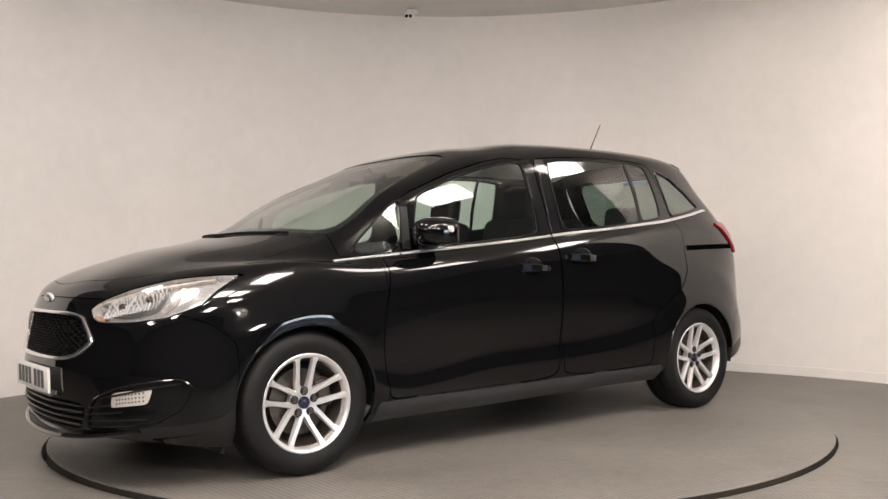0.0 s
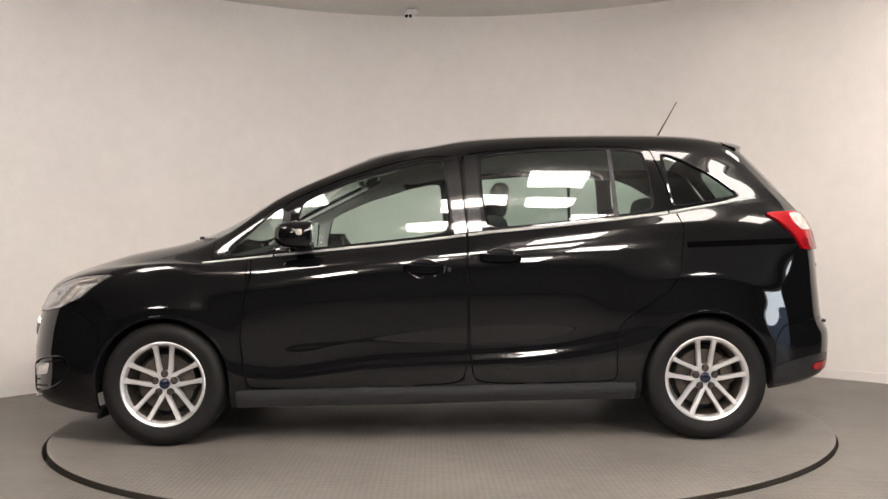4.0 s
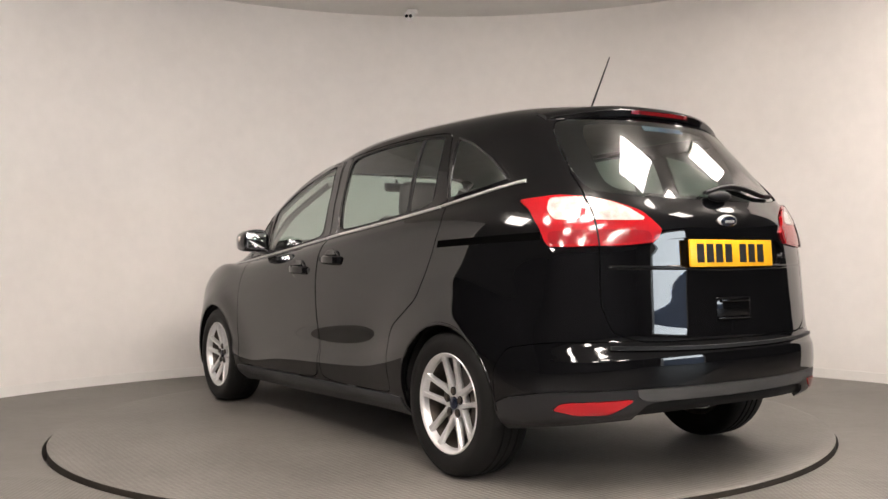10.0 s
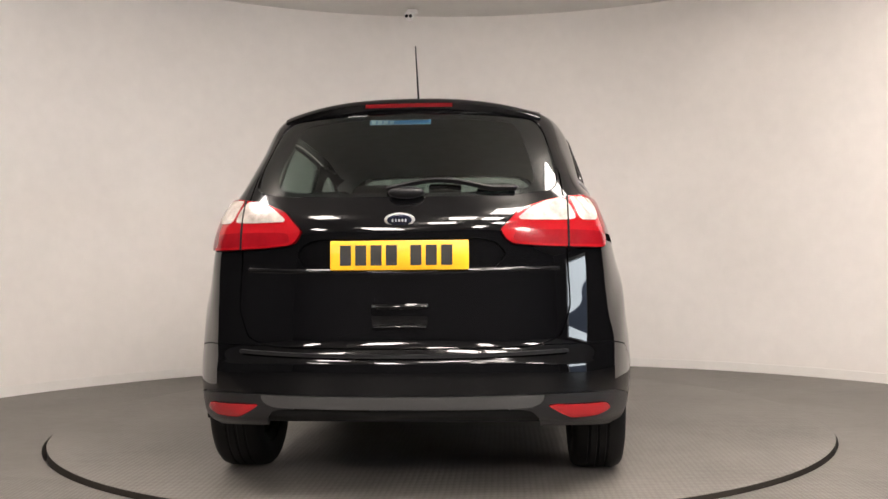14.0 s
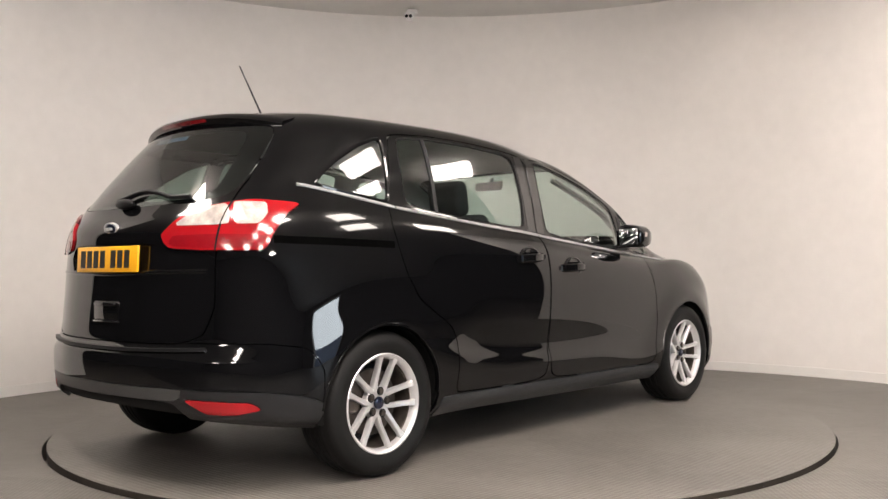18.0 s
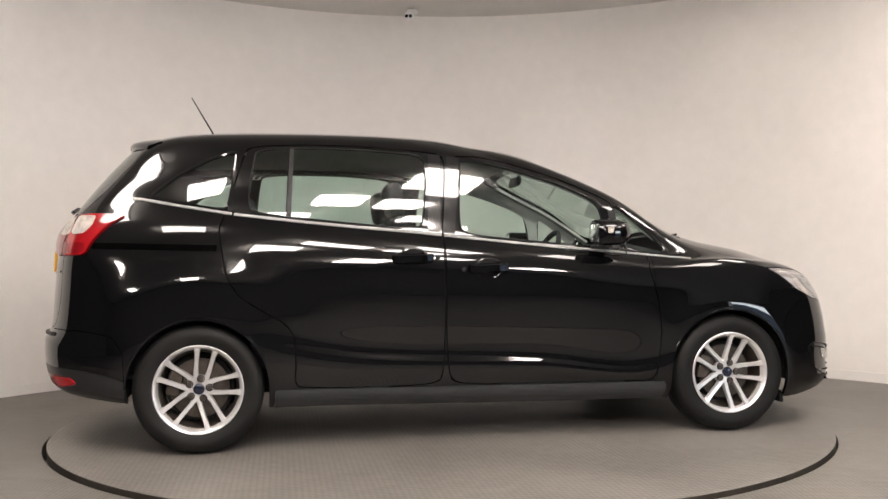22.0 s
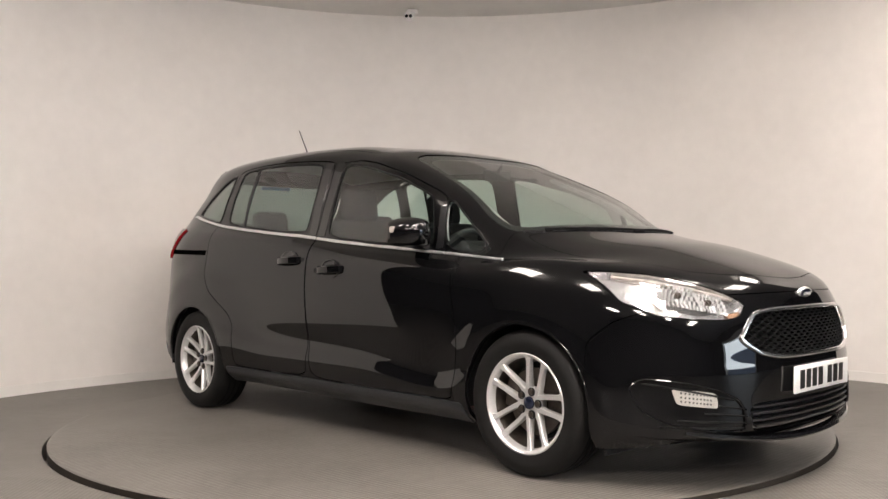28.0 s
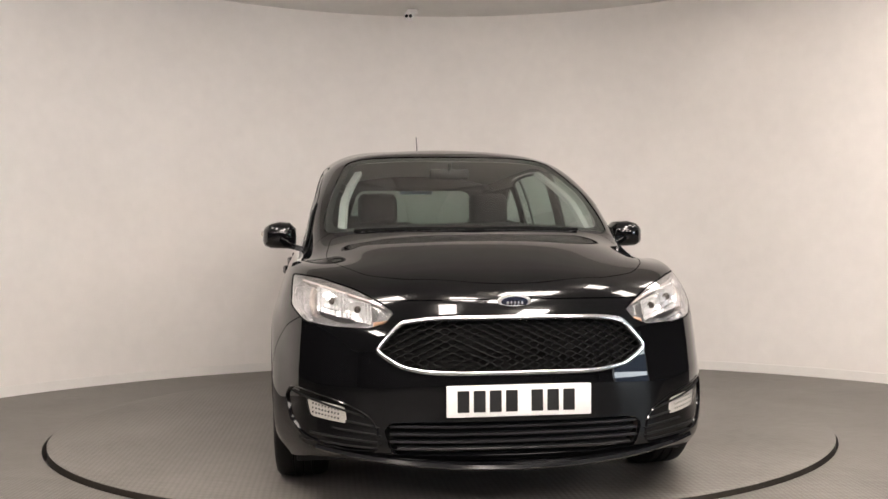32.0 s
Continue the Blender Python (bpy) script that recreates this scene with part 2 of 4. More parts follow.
OPEN_Y0, OPEN_Y1, OPEN_Z = -3.4, 0.8, 2.75
side = bmesh.new()
ya, yb = CY - 11, CY + 8
box(side, (0.2, OPEN_Y0 - ya, WTOP), pose(CX + 9.4, (ya + OPEN_Y0) / 2, WTOP / 2))
box(side, (0.2, yb - OPEN_Y1, WTOP), pose(CX + 9.4, (yb + OPEN_Y1) / 2, WTOP / 2))
box(side, (0.2, OPEN_Y1 - OPEN_Y0, WTOP - OPEN_Z), pose(CX + 9.4, (OPEN_Y0 + OPEN_Y1) / 2, (WTOP + OPEN_Z) / 2))
tagged(part("wall_right", side, M_DARKWALL, None, smooth=False), "plain grey hall wall with a wide door opening", "wall", kind="structure")

LAMP_Z = WTOP - 0.076


def ceiling_light(x, y, turn=0, long=0.6, lit=M_DIFF):
    e = tagged(new("ceiling_light"), "opal white box light under the ceiling, lit", "ceiling light", "ceiling box lights")
    bm = bmesh.new()
    box(bm, (long + 0.04, 0.64, 0.03), pose(0, 0, WTOP - LAMP_Z - 0.0155), 0.006)
    part("housing", bm, M_FRAME, e, "white metal back plate", smooth=False)
    part("diffuser", box(bmesh.new(), (long, 0.6, 0.09), pose(0, 0, 0), 0.012), lit, e, "glowing opal white diffuser", smooth=False)
    e.matrix_basis = pose(x, y, LAMP_Z, 0, 0, turn)
    return e


# over the turntable and its mouth, then down the hall behind the camera
for x, y, lit in ((-2.75, 3.75, M_LEFTDIFF), (-1.6, 2.3, M_LEFTDIFF), (0.25, 1.5, M_DIFF), (1.05, 2.65, M_DIFF), (1.1, 1.35, M_DIFF), (1.9, 0.0, M_DIFF), (-0.2, 0.15, M_DIFF),
                  (2.0, 3.95, M_RIGHTDIFF), (3.25, 3.8, M_RIGHTDIFF), (3.25, 5.3, M_RIGHTDIFF)):
    ceiling_light(x, y, 90, lit=lit)
for x in (-4.6, -1.6, 1.4, 4.4):
    ceiling_light(x, -2.3, 90, 1.2, M_HALLDIFF)

# wide roller-door opening in the right-hand wall, with daylight outside
door = tagged(new("door_1"), "wide open roller-door opening full of daylight", "door", kind="structure")
wf = bmesh.new()
for yy in (OPEN_Y0 + .04, OPEN_Y1 - .04):
    box(wf, (0.3, 0.08, OPEN_Z - FZ), pose(CX + 9.3, yy, (OPEN_Z + FZ) / 2))
box(wf, (0.34, OPEN_Y1 - OPEN_Y0, 0.22), pose(CX + 9.3, (OPEN_Y0 + OPEN_Y1) / 2, OPEN_Z - .11))
part("door_frame", wf, M_FRAME, door, smooth=False)
for nm, z0, z1, mt, lb in (("backdrop_sky", 1.6, 3.4, M_DAY, "bright overcast sky outside"), ("backdrop_yard", -.1, 1.6, M_YARD, "blue-grey yard outside")):
    tagged(part(nm, box(bmesh.new(), (0.04, 8.0, z1 - z0 - .004), pose(CX + 10.4, -1.3, (z0 + z1) / 2)), mt, None, smooth=False), lb, "backdrop", kind="structure")


# ---- the car's skin ----
# Feature lines from the front centre round the left flank to the rear centre, each with fourteen stations: x forward, y left, z up
LOWER_EDGE = [(2.225, 0, .205), (2.205, .3, .205), (2.135, .55, .21), (2.02, .72, .205), (1.8, .815, .17), (1.39, .835, .18), (.95, .8, .185), (.3, .8, .19), (-.6, .8, .205), (-1.39, .82, .22), (-1.8, .8, .26), (-2.01, .7, .29), (-2.15, .4, .31), (-2.185, 0, .315)]
BUMPER_FOOT = [(2.265, 0, .25), (2.245, .3, .25), (2.175, .55, .25), (2.045, .74, .25), (1.8, .855, .24), (1.39, .88, .26), (.95, .862, .24), (.3, .862, .245), (-.6, .862, .258), (-1.39, .875, .28), (-1.8, .85, .295), (-2.05, .72, .325), (-2.185, .4, .345), (-2.225, 0, .35)]
SILL_SHOULDER = [(2.275, 0, .36), (2.255, .3, .36), (2.18, .55, .36), (2.045, .74, .365), (1.8, .868, .37), (1.39, .905, .4), (.95, .884, .292), (.3, .886, .305), (-.6, .888, .335), (-1.39, .905, .4), (-1.8, .87, .4), (-2.065, .735, .43), (-2.21, .4, .44), (-2.25, 0, .44)]
DOOR_FOOT = [(2.28, 0, 0.48), (2.26, 0.3, 0.48), (2.18, 0.55, 0.48), (2.045, 0.738, 0.49), (1.8, 0.863, 0.52), (1.39, 0.91, 0.56), (0.95, 0.897, 0.338), (0.3, 0.8985, 0.385), (-0.6, 0.8995, 0.43), (-1.39, 0.91, 0.56), (-1.81, 0.87, 0.52), (-2.065, 0.735, 0.53), (-2.21, 0.4, 0.55), (-2.25, 0, 0.555)]
DOOR_CREASE = [(2.2758, 0.0, 0.5164), (2.2558, 0.3, 0.5164), (2.1744, 0.55, 0.5164), (2.0394, 0.7372, 0.5264), (1.7972, 0.8599, 0.5592), (1.39, 0.9078, 0.6048), (0.95, 0.8885, 0.405), (0.3, 0.888, 0.452), (-0.6, 0.888, 0.5), (-1.39, 0.9086, 0.6048), (-1.8128, 0.8672, 0.5536), (-2.0552, 0.7364, 0.5538), (-2.2016, 0.4, 0.5668), (-2.2388, 0.0, 0.5704)]
WAIST = [(2.265, 0, .61), (2.245, .3, .61), (2.16, .55, .61), (2.025, .735, .62), (1.79, .852, .66), (1.39, .902, .72), (.95, .905, .64), (.3, .905, .64), (-.6, .905, .64), (-1.39, .905, .72), (-1.82, .86, .64), (-2.03, .74, .615), (-2.18, .4, .61), (-2.21, 0, .61)]
FLANK = [(2.24, 0, .735), (2.215, .3, .735), (2.125, .55, .73), (1.985, .73, .745), (1.76, .835, .79), (1.39, .88, .83), (.95, .902, .79), (.3, .91, .8), (-.6, .91, .83), (-1.39, .9, .86), (-1.82, .85, .81), (-2.01, .745, .77), (-2.165, .4, .75), (-2.195, 0, .75)]
SHOULDER = [(2.186, 0, .826), (2.16, .3, .831), (2.045, .53, .84), (1.9, .685, .868), (1.7, .782, .898), (1.39, .835, .925), (.95, .877, .885), (.3, .893, .93), (-.6, .888, .99), (-1.37, .87, 1.03), (-1.8, .82, 1.02), (-1.985, .745, .99), (-2.149, .4, .97), (-2.184, 0, .97)]
BONNET_RISE = [(1.83, 0, .975), (1.805, .28, .972), (1.72, .47, .965), (1.6, .61, .955), (1.48, .7, .945), (1.3, .785, .94), (.92, .848, .93), (.3, .865, .98), (-.6, .86, 1.06), (-1.35, .84, 1.12), (-1.76, .785, 1.13), (-1.965, .715, 1.1), (-2.14, .38, 1.085), (-2.17, 0, 1.08)]
BELT_LINE = [(1.37, 0, 1.08), (1.34, .3, 1.077), (1.27, .52, 1.067), (1.22, .635, 1.05), (1.2, .7, 1.03), (1.17, .752, .992), (.88, .805, .97), (.3, .825, 1.02), (-.6, .825, 1.11), (-1.3, .793, 1.195), (-1.68, .72, 1.248), (-1.94, .645, 1.205), (-2.085, .36, 1.17), (-2.115, 0, 1.16)]
MID_GLASS = [(.848, 0, 1.305), (.843, .3, 1.304), (.835, .5, 1.3), (.822, .628, 1.292), (.785, .69, 1.28), (.725, .73, 1.262), (.525, .76, 1.242), (.12, .767, 1.262), (-.65, .772, 1.325), (-1.28, .735, 1.375), (-1.59, .673, 1.39), (-1.8, .595, 1.37), (-1.952, .33, 1.36), (-1.98, 0, 1.36)]
CANT_RAIL = [(.38, 0, 1.526), (.375, .3, 1.524), (.35, .49, 1.512), (.305, .61, 1.492), (.25, .648, 1.481), (.18, .664, 1.474), (.02, .671, 1.498), (-.25, .672, 1.538), (-.75, .668, 1.56), (-1.28, .638, 1.56), (-1.5, .602, 1.555), (-1.64, .548, 1.548), (-1.775, .3, 1.552), (-1.812, 0, 1.553)]
ROOF_EDGE = [(.2, 0, 1.576), (.195, .2, 1.574), (.17, .38, 1.567), (.1, .475, 1.562), (.06, .497, 1.564), (0, .505, 1.573), (-.15, .51, 1.598), (-.4, .512, 1.616), (-.8, .512, 1.625), (-1.25, .49, 1.624), (-1.46, .46, 1.617), (-1.57, .405, 1.61), (-1.69, .22, 1.61), (-1.72, 0, 1.611)]
ROOF_MIDDLE = [(.08, 0, 1.598), (.06, 0, 1.601), (.02, 0, 1.606), (-.03, 0, 1.612), (-.08, 0, 1.617), (-.14, 0, 1.623), (-.26, 0, 1.631), (-.48, 0, 1.64), (-.82, 0, 1.647), (-1.22, 0, 1.646), (-1.4, 0, 1.644), (-1.54, 0, 1.638), (-1.64, 0, 1.633), (-1.68, 0, 1.63)]
LINES = [LOWER_EDGE, BUMPER_FOOT, SILL_SHOULDER, DOOR_FOOT, DOOR_CREASE, WAIST, FLANK, SHOULDER, BONNET_RISE, BELT_LINE, MID_GLASS, CANT_RAIL, ROOF_EDGE, ROOF_MIDDLE]


def spline(P, sub):
    """Centripetal Catmull-Rom through the rows of P (n, m, 3), with mirrored or extended ends already added."""
    out = []
    d = np.sqrt(np.maximum(np.linalg.norm(np.diff(P, axis=0), axis=2), 1e-5))
    for i in range(1, len(P) - 2):
        p0, p1, p2, p3 = P[i - 1], P[i], P[i + 1], P[i + 2]
        a, b, c = d[i - 1][:, None], d[i][:, None], d[i + 1][:, None]
        m1 = (p2 - p1) + b * ((p1 - p0) / a - (p2 - p0) / (a + b))
        m2 = (p2 - p1) + b * ((p3 - p2) / c - (p3 - p1) / (b + c))
        for k in range(sub):
            t = k / sub
            out.append((2 * t**3 - 3 * t * t + 1) * p1 + (t**3 - 2 * t * t + t) * m1 + (3 * t * t - 2 * t**3) * p2 + (t**3 - t * t) * m2)
    out.append(P[-2])
    return np.array(out)


SU, SV = 16, 14
FLIP = np.array([1, -1, 1.0])


def skin():
    L = np.array(LINES, float).transpose(1, 0, 2)
    L = np.concatenate([L[1:2] * FLIP, L, L[-2:-1] * FLIP])
    G = spline(L, SU)
    G = G.transpose(1, 0, 2)
    G = np.concatenate([2 * G[:1] - G[1:2], G, G[-2:-1] * FLIP])
    G = spline(G, SV)
    G[:, 0, 1] = G[:, -1, 1] = 0
    for cx in (1.394, -1.394):
        d = np.hypot(G[..., 0] - cx, G[..., 2] - 0.316)
        out = np.clip((G[..., 1] - 0.7) / 0.1, 0, 1)
        low = np.clip((G[..., 2] - 0.3) / 0.15, 0, 1)
        if cx > 0:
            swell = 0.017 * np.exp(-((d - 0.37) / 0.085) ** 2) - 0.006 * np.exp(-(d / 0.8) ** 2)
        else:
            swell = 0.011 * np.exp(-((d - 0.37) / 0.085) ** 2) + low * (0.021 / (1 + np.exp((d - 0.6) / 0.03)) - 0.018 * np.exp(-(d / 0.8) ** 2))
        G[..., 1] += out * swell
    du = np.gradient(G, axis=1)
    dv = np.gradient(G, axis=0)
    du[:, 0], du[:, -1] = (0, 1, 0), (0, -1, 0)
    dv[-1] = dv[-1] * (0, 1, 0)
    N = np.cross(du, dv)
    N[-1] = N[-2] * (1, 0, 1)
    ln = np.linalg.norm(N, axis=2, keepdims=True)
    N = N / np.maximum(ln, 1e-9)
    for k in range(10):
        E = np.concatenate([N[:, 1:2] * FLIP, N, N[:, -2:-1] * FLIP], axis=1)
        N = (E[:, :-2] + 2 * E[:, 1:-1] + E[:, 2:]) / 4
        if k < 5:
            E = np.concatenate([N[:1], N, N[-1:]], axis=0)
            N = (E[:-2] + 2 * E[1:-1] + E[2:]) / 4
    N = N / np.maximum(np.linalg.norm(N, axis=2, keepdims=True), 1e-9)
    nv, nu = G.shape[:2]
    vv, uu = np.meshgrid(np.arange(nv) / SV, np.arange(nu) / SU, indexing="ij")
    V = np.concatenate([G, N, uu[..., None], vv[..., None]], axis=2).reshape(-1, 8)
    idx = np.arange(nv * nu).reshape(nv, nu)
    a, b, c, d = idx[:-1, :-1].ravel(), idx[:-1, 1:].ravel(), idx[1:, 1:].ravel(), idx[1:, :-1].ravel()
    F = np.concatenate([np.stack([a, b, c], 1), np.stack([a, c, d], 1)])
    return V, F


SKIN = skin()
if (SKIN[0][:, 4] * (SKIN[0][:, 1] > 0.3)).sum() < 0:
    SKIN[0][:, 3:6] *= -1
    SKIN = (SKIN[0], SKIN[1][:, ::-1])


def smooth_poly(pts, n=3, r=0.2):
    """Rounds the corners of a closed outline."""
    P = np.array(pts, float)
    for _ in range(n):
        Q = np.roll(P, -1, 0)
        P = np.stack([P * (1 - r) + Q * r, P * r + Q * (1 - r)], 1).reshape(-1, 2)
        r = 0.25
    return P


def sdist(P, q):
    """Signed distance of points q (n, 2) to the closed outline P: negative inside."""
    best = np.full(len(q), 1e9)
    inside = np.zeros(len(q), bool)
    for a, b in zip(P, np.roll(P, -1, 0)):
        e = b - a
        w = q - a
        t = np.clip((w @ e) / max(e @ e, 1e-12), 0, 1)
        best = np.minimum(best, np.hypot(*(w - t[:, None] * e).T))
        if a[1] != b[1]:
            x = a[0] + (q[:, 1] - a[1]) / (b[1] - a[1]) * e[0]
            inside ^= ((a[1] > q[:, 1]) != (b[1] > q[:, 1])) & (q[:, 0] < x)
    return np.where(inside, -best, best)


def cut(M, phi):
    """The piece of the skin where phi is below zero, with a clean edge."""
    V, F = M
    s = phi < 0
    k = s[F].sum(1)
    keep = [F[k == 3]]
    extra, made, tris = [], {}, []
    n = len(V)

    def mid(i, j):
        key = (min(i, j), max(i, j))
        if key not in made:
            t = phi[i] / (phi[i] - phi[j])
            extra.append(V[i] * (1 - t) + V[j] * t)
            made[key] = n + len(extra) - 1
        return made[key]

    for f in F[(k == 1) | (k == 2)]:
        f = [int(i) for i in f]
        while not (s[f[0]] and not s[f[2]]):
            f = f[1:] + f[:1]
        a, b, c = f
        if s[b]:
            p, q = mid(b, c), mid(c, a)
            tris += [(a, b, p), (a, p, q)]
        else:
            tris.append((a, mid(a, b), mid(c, a)))
    F2 = np.concatenate([keep[0], np.array(tris, int).reshape(-1, 3)])
    V2 = np.concatenate([V, np.array(extra).reshape(-1, V.shape[1])])
    used = np.unique(F2)
    back = np.zeros(len(V2), int)
    back[used] = np.arange(len(used))
    return V2[used], back[F2]


def field(M, pts, axes, where=None, n=3, r=0.2):
    q = M[0][:, axes]
    d = sdist(smooth_poly(pts, n, r), q)
    if where is not None:
        d = np.where(where(M[0]), d, np.abs(d) + 0.01)
    return d


def punch(M, pts, axes, where, gap=0.0, n=3, r=0.2):
    """Takes a panel out of the skin: returns the panel, drawn in by half the gap, and the rest."""
    d = field(M, pts, axes, where, n, r)
    return cut(M, d + gap / 2), cut(M, -(d - gap / 2))


def shell(M, depth=0.014, lift=0.0, rim=True):
    """Moves a piece out along its normals and turns its open edges in, to give it thickness."""
    V, F = M
    P, N = V[:, :3] + V[:, 3:6] * lift, V[:, 3:6]
    if not rim:
        return P, F, N
    e = np.concatenate([F[:, [0, 1]], F[:, [1, 2]], F[:, [2, 0]]])
    key = np.sort(e, 1)
    _, ix, ct = np.unique(key, axis=0, return_index=True, return_counts=True)
    b = e[ix[ct == 1]]
    mids = (P[b[:, 0]] + P[b[:, 1]]) / 2
    b = b[mids[:, 1] > 0.002]
    ids = np.unique(b)
    n = len(P)
    inner = {int(i): n + len(ids) + k for k, i in enumerate(ids)}
    outer = {int(i): n + k for k, i in enumerate(ids)}
    P2 = np.concatenate([P, P[ids], P[ids] - N[ids] * depth])
    N2 = np.concatenate([N, N[ids], N[ids]])
    rimf = []
    for i, j in b:
        i, j = int(i), int(j)
        rimf += [(outer[j], outer[i], inner[i]), (outer[j], inner[i], inner[j])]
    nr = np.zeros((len(P2), 3))
    for i, j, k in rimf:
        c = np.cross(P2[j] - P2[i], P2[k] - P2[i])
        nr[[i, j, k]] += c
    for k in list(outer.values()) + list(inner.values()):
        l = np.linalg.norm(nr[k])
        N2[k] = nr[k] / l if l > 1e-12 else N2[k]
    return P2, np.concatenate([F, np.array(rimf, int).reshape(-1, 3)]), N2


def flipped(P, F, N):
    return P * FLIP, F[:, ::-1], N * FLIP


def panel(name, M, material, parent, label="", depth=0.014, lift=0.0, both=False, side=1, rim=True):
    """Links a piece of the skin: on one flank (side 1 left, -1 right), or both halves as one mesh."""
    P, F, N = shell(M, depth, lift, rim)
    if both:
        P2, F2, N2 = flipped(P, F, N)
        F = np.concatenate([F, F2 + len(P)])
        P, N = np.concatenate([P, P2]), np.concatenate([N, N2])
    elif side < 0:
        P, F, N = flipped(P, F, N)
    return mesh_ob(name, P, F, material, parent, label, N)


def lay(axis, a, b, where):
    """The place and normal on the left half of the skin that is met along an axis (0, 1 or 2) at the other two coordinates."""
    V = SKIN[0]
    W = V[where(V)]
    o = [k for k in range(3) if k != axis]
    i = np.argmin((W[:, o[0]] - a) ** 2 + (W[:, o[1]] - b) ** 2)
    p, nn = W[i, :3].copy(), W[i, 3:6]
    dn = nn[axis] if abs(nn[axis]) > 0.15 else math.copysign(0.15, nn[axis])
    p[axis] -= ((a - p[o[0]]) * nn[o[0]] + (b - p[o[1]]) * nn[o[1]]) / dn
    p[o[0]], p[o[1]] = a, b
    return p, nn


SIDE = lambda V: (V[:, 1] > 0.42)
FRONT = lambda V: (V[:, 0] > 1.5)
REAR = lambda V: (V[:, 0] < -1.5)
HEAD = lambda V: (V[:, 0] > 0.2)

car = tagged(new("people_carrier"), "glossy black seven-seat people carrier with silver alloy wheels", "car")

WB, WZ, WRAD = 1.394, 0.316, 0.316
ARCH = 0.34


def circle(cx, cz, r, n=48):
    return [(cx + r * math.cos(2 * math.pi * k / n), cz + r * math.sin(2 * math.pi * k / n)) for k in range(n)]


# wheel arches
body = SKIN
for cx in (WB, -WB):
    pts = circle(cx, WZ, ARCH)
    pts = [p for p in pts if p[1] > WZ - 0.02] + [(cx - ARCH * 0.97, 0.0), (cx + ARCH * 0.97, 0.0)]
    d = sdist(np.array(pts), body[0][:, [0, 2]])
    d = np.where(body[0][:, 1] > 0.4, d, np.abs(d) + 0.01)
    body = cut(body, -d)
BODY_OPEN = body

# belt height along the flank
BELT = [(1.22, .928), (.9, .958), (.6, .985), (.3, 1.012), (0, 1.042), (-.3, 1.076), (-.6, 1.102), (-.9, 1.132), (-1.2, 1.166), (-1.45, 1.207), (-1.7, 1.252)]


def belt(x):
    xs, zs = zip(*BELT[::-1])
    return float(np.interp(x, xs, zs))


# glass
W_FRONTQ = [(.815, belt(.815) + .022), (1.13, belt(1.13) + .022), (.83, 1.225), (.785, 1.235)]
W_FRONT = [(.755, belt(.755) + .022), (.3, belt(.3) + .022), (-.085, belt(-.085) + .022), (-.055, 1.477), (.05, 1.468), (.2, 1.435), (.45, 1.36), (.7, 1.255)]
W_REAR = [(-.265, belt(-.265) + .022), (-.7, belt(-.7) + .022), (-1.165, belt(-1.165) + .022), (-1.125, 1.515), (-.9, 1.528), (-.6, 1.523), (-.235, 1.497)]
W_QUART = [(-1.255, belt(-1.255) + .022), (-1.45, belt(-1.45) + .022), (-1.64, belt(-1.64) + .025), (-1.5, 1.375), (-1.35, 1.46), (-1.21, 1.508)]
W_SCREEN = [(.12, 1.522), (.3, 1.52), (.49, 1.51), (.57, 1.484), (.608, 1.4), (.656, 1.275), (.69, 1.15), (.69, 1.075), (.62, 1.062), (.4, 1.085), (.12, 1.096), (-.3, 1.096), (-.3, 1.522)]
W_TAIL = [(-.3, 1.172), (.2, 1.175), (.42, 1.182), (.575, 1.2), (.604, 1.235), (.594, 1.34), (.556, 1.48), (.52, 1.53), (.3, 1.542), (-.3, 1.542)]
W_TAIL_CLEAR = [(-.3, 1.19), (.2, 1.193), (.4, 1.2), (.49, 1.215), (.515, 1.25), (.5, 1.34), (.46, 1.47), (.425, 1.51), (.3, 1.518), (-.3, 1.518)]

g_fq, body = punch(body, W_FRONTQ, [0, 2], SIDE, 0.004)
g_f, body = punch(body, W_FRONT, [0, 2], SIDE, 0.004, r=0.12)
g_r, body = punch(body, W_REAR, [0, 2], SIDE, 0.004, r=0.1)
g_q, body = punch(body, W_QUART, [0, 2], SIDE, 0.004, r=0.12)
g_s, body = punch(body, W_SCREEN, [1, 2], lambda V: (V[:, 0] > 0.2) & (V[:, 7] > 8.5), 0.004, r=0.15)
g_t, body = punch(body, W_TAIL, [1, 2], lambda V: (V[:, 0] < -1.5) & (V[:, 7] > 8.5), 0.004, r=0.15)
GREEN = body
W_SCREEN_CLEAR = [(.12, 1.497), (.3, 1.495), (.47, 1.485), (.54, 1.46), (.578, 1.39), (.624, 1.275), (.655, 1.15), (.645, 1.105), (.6, 1.09), (.4, 1.105), (.12, 1.114), (-.3, 1.114), (-.3, 1.497)]


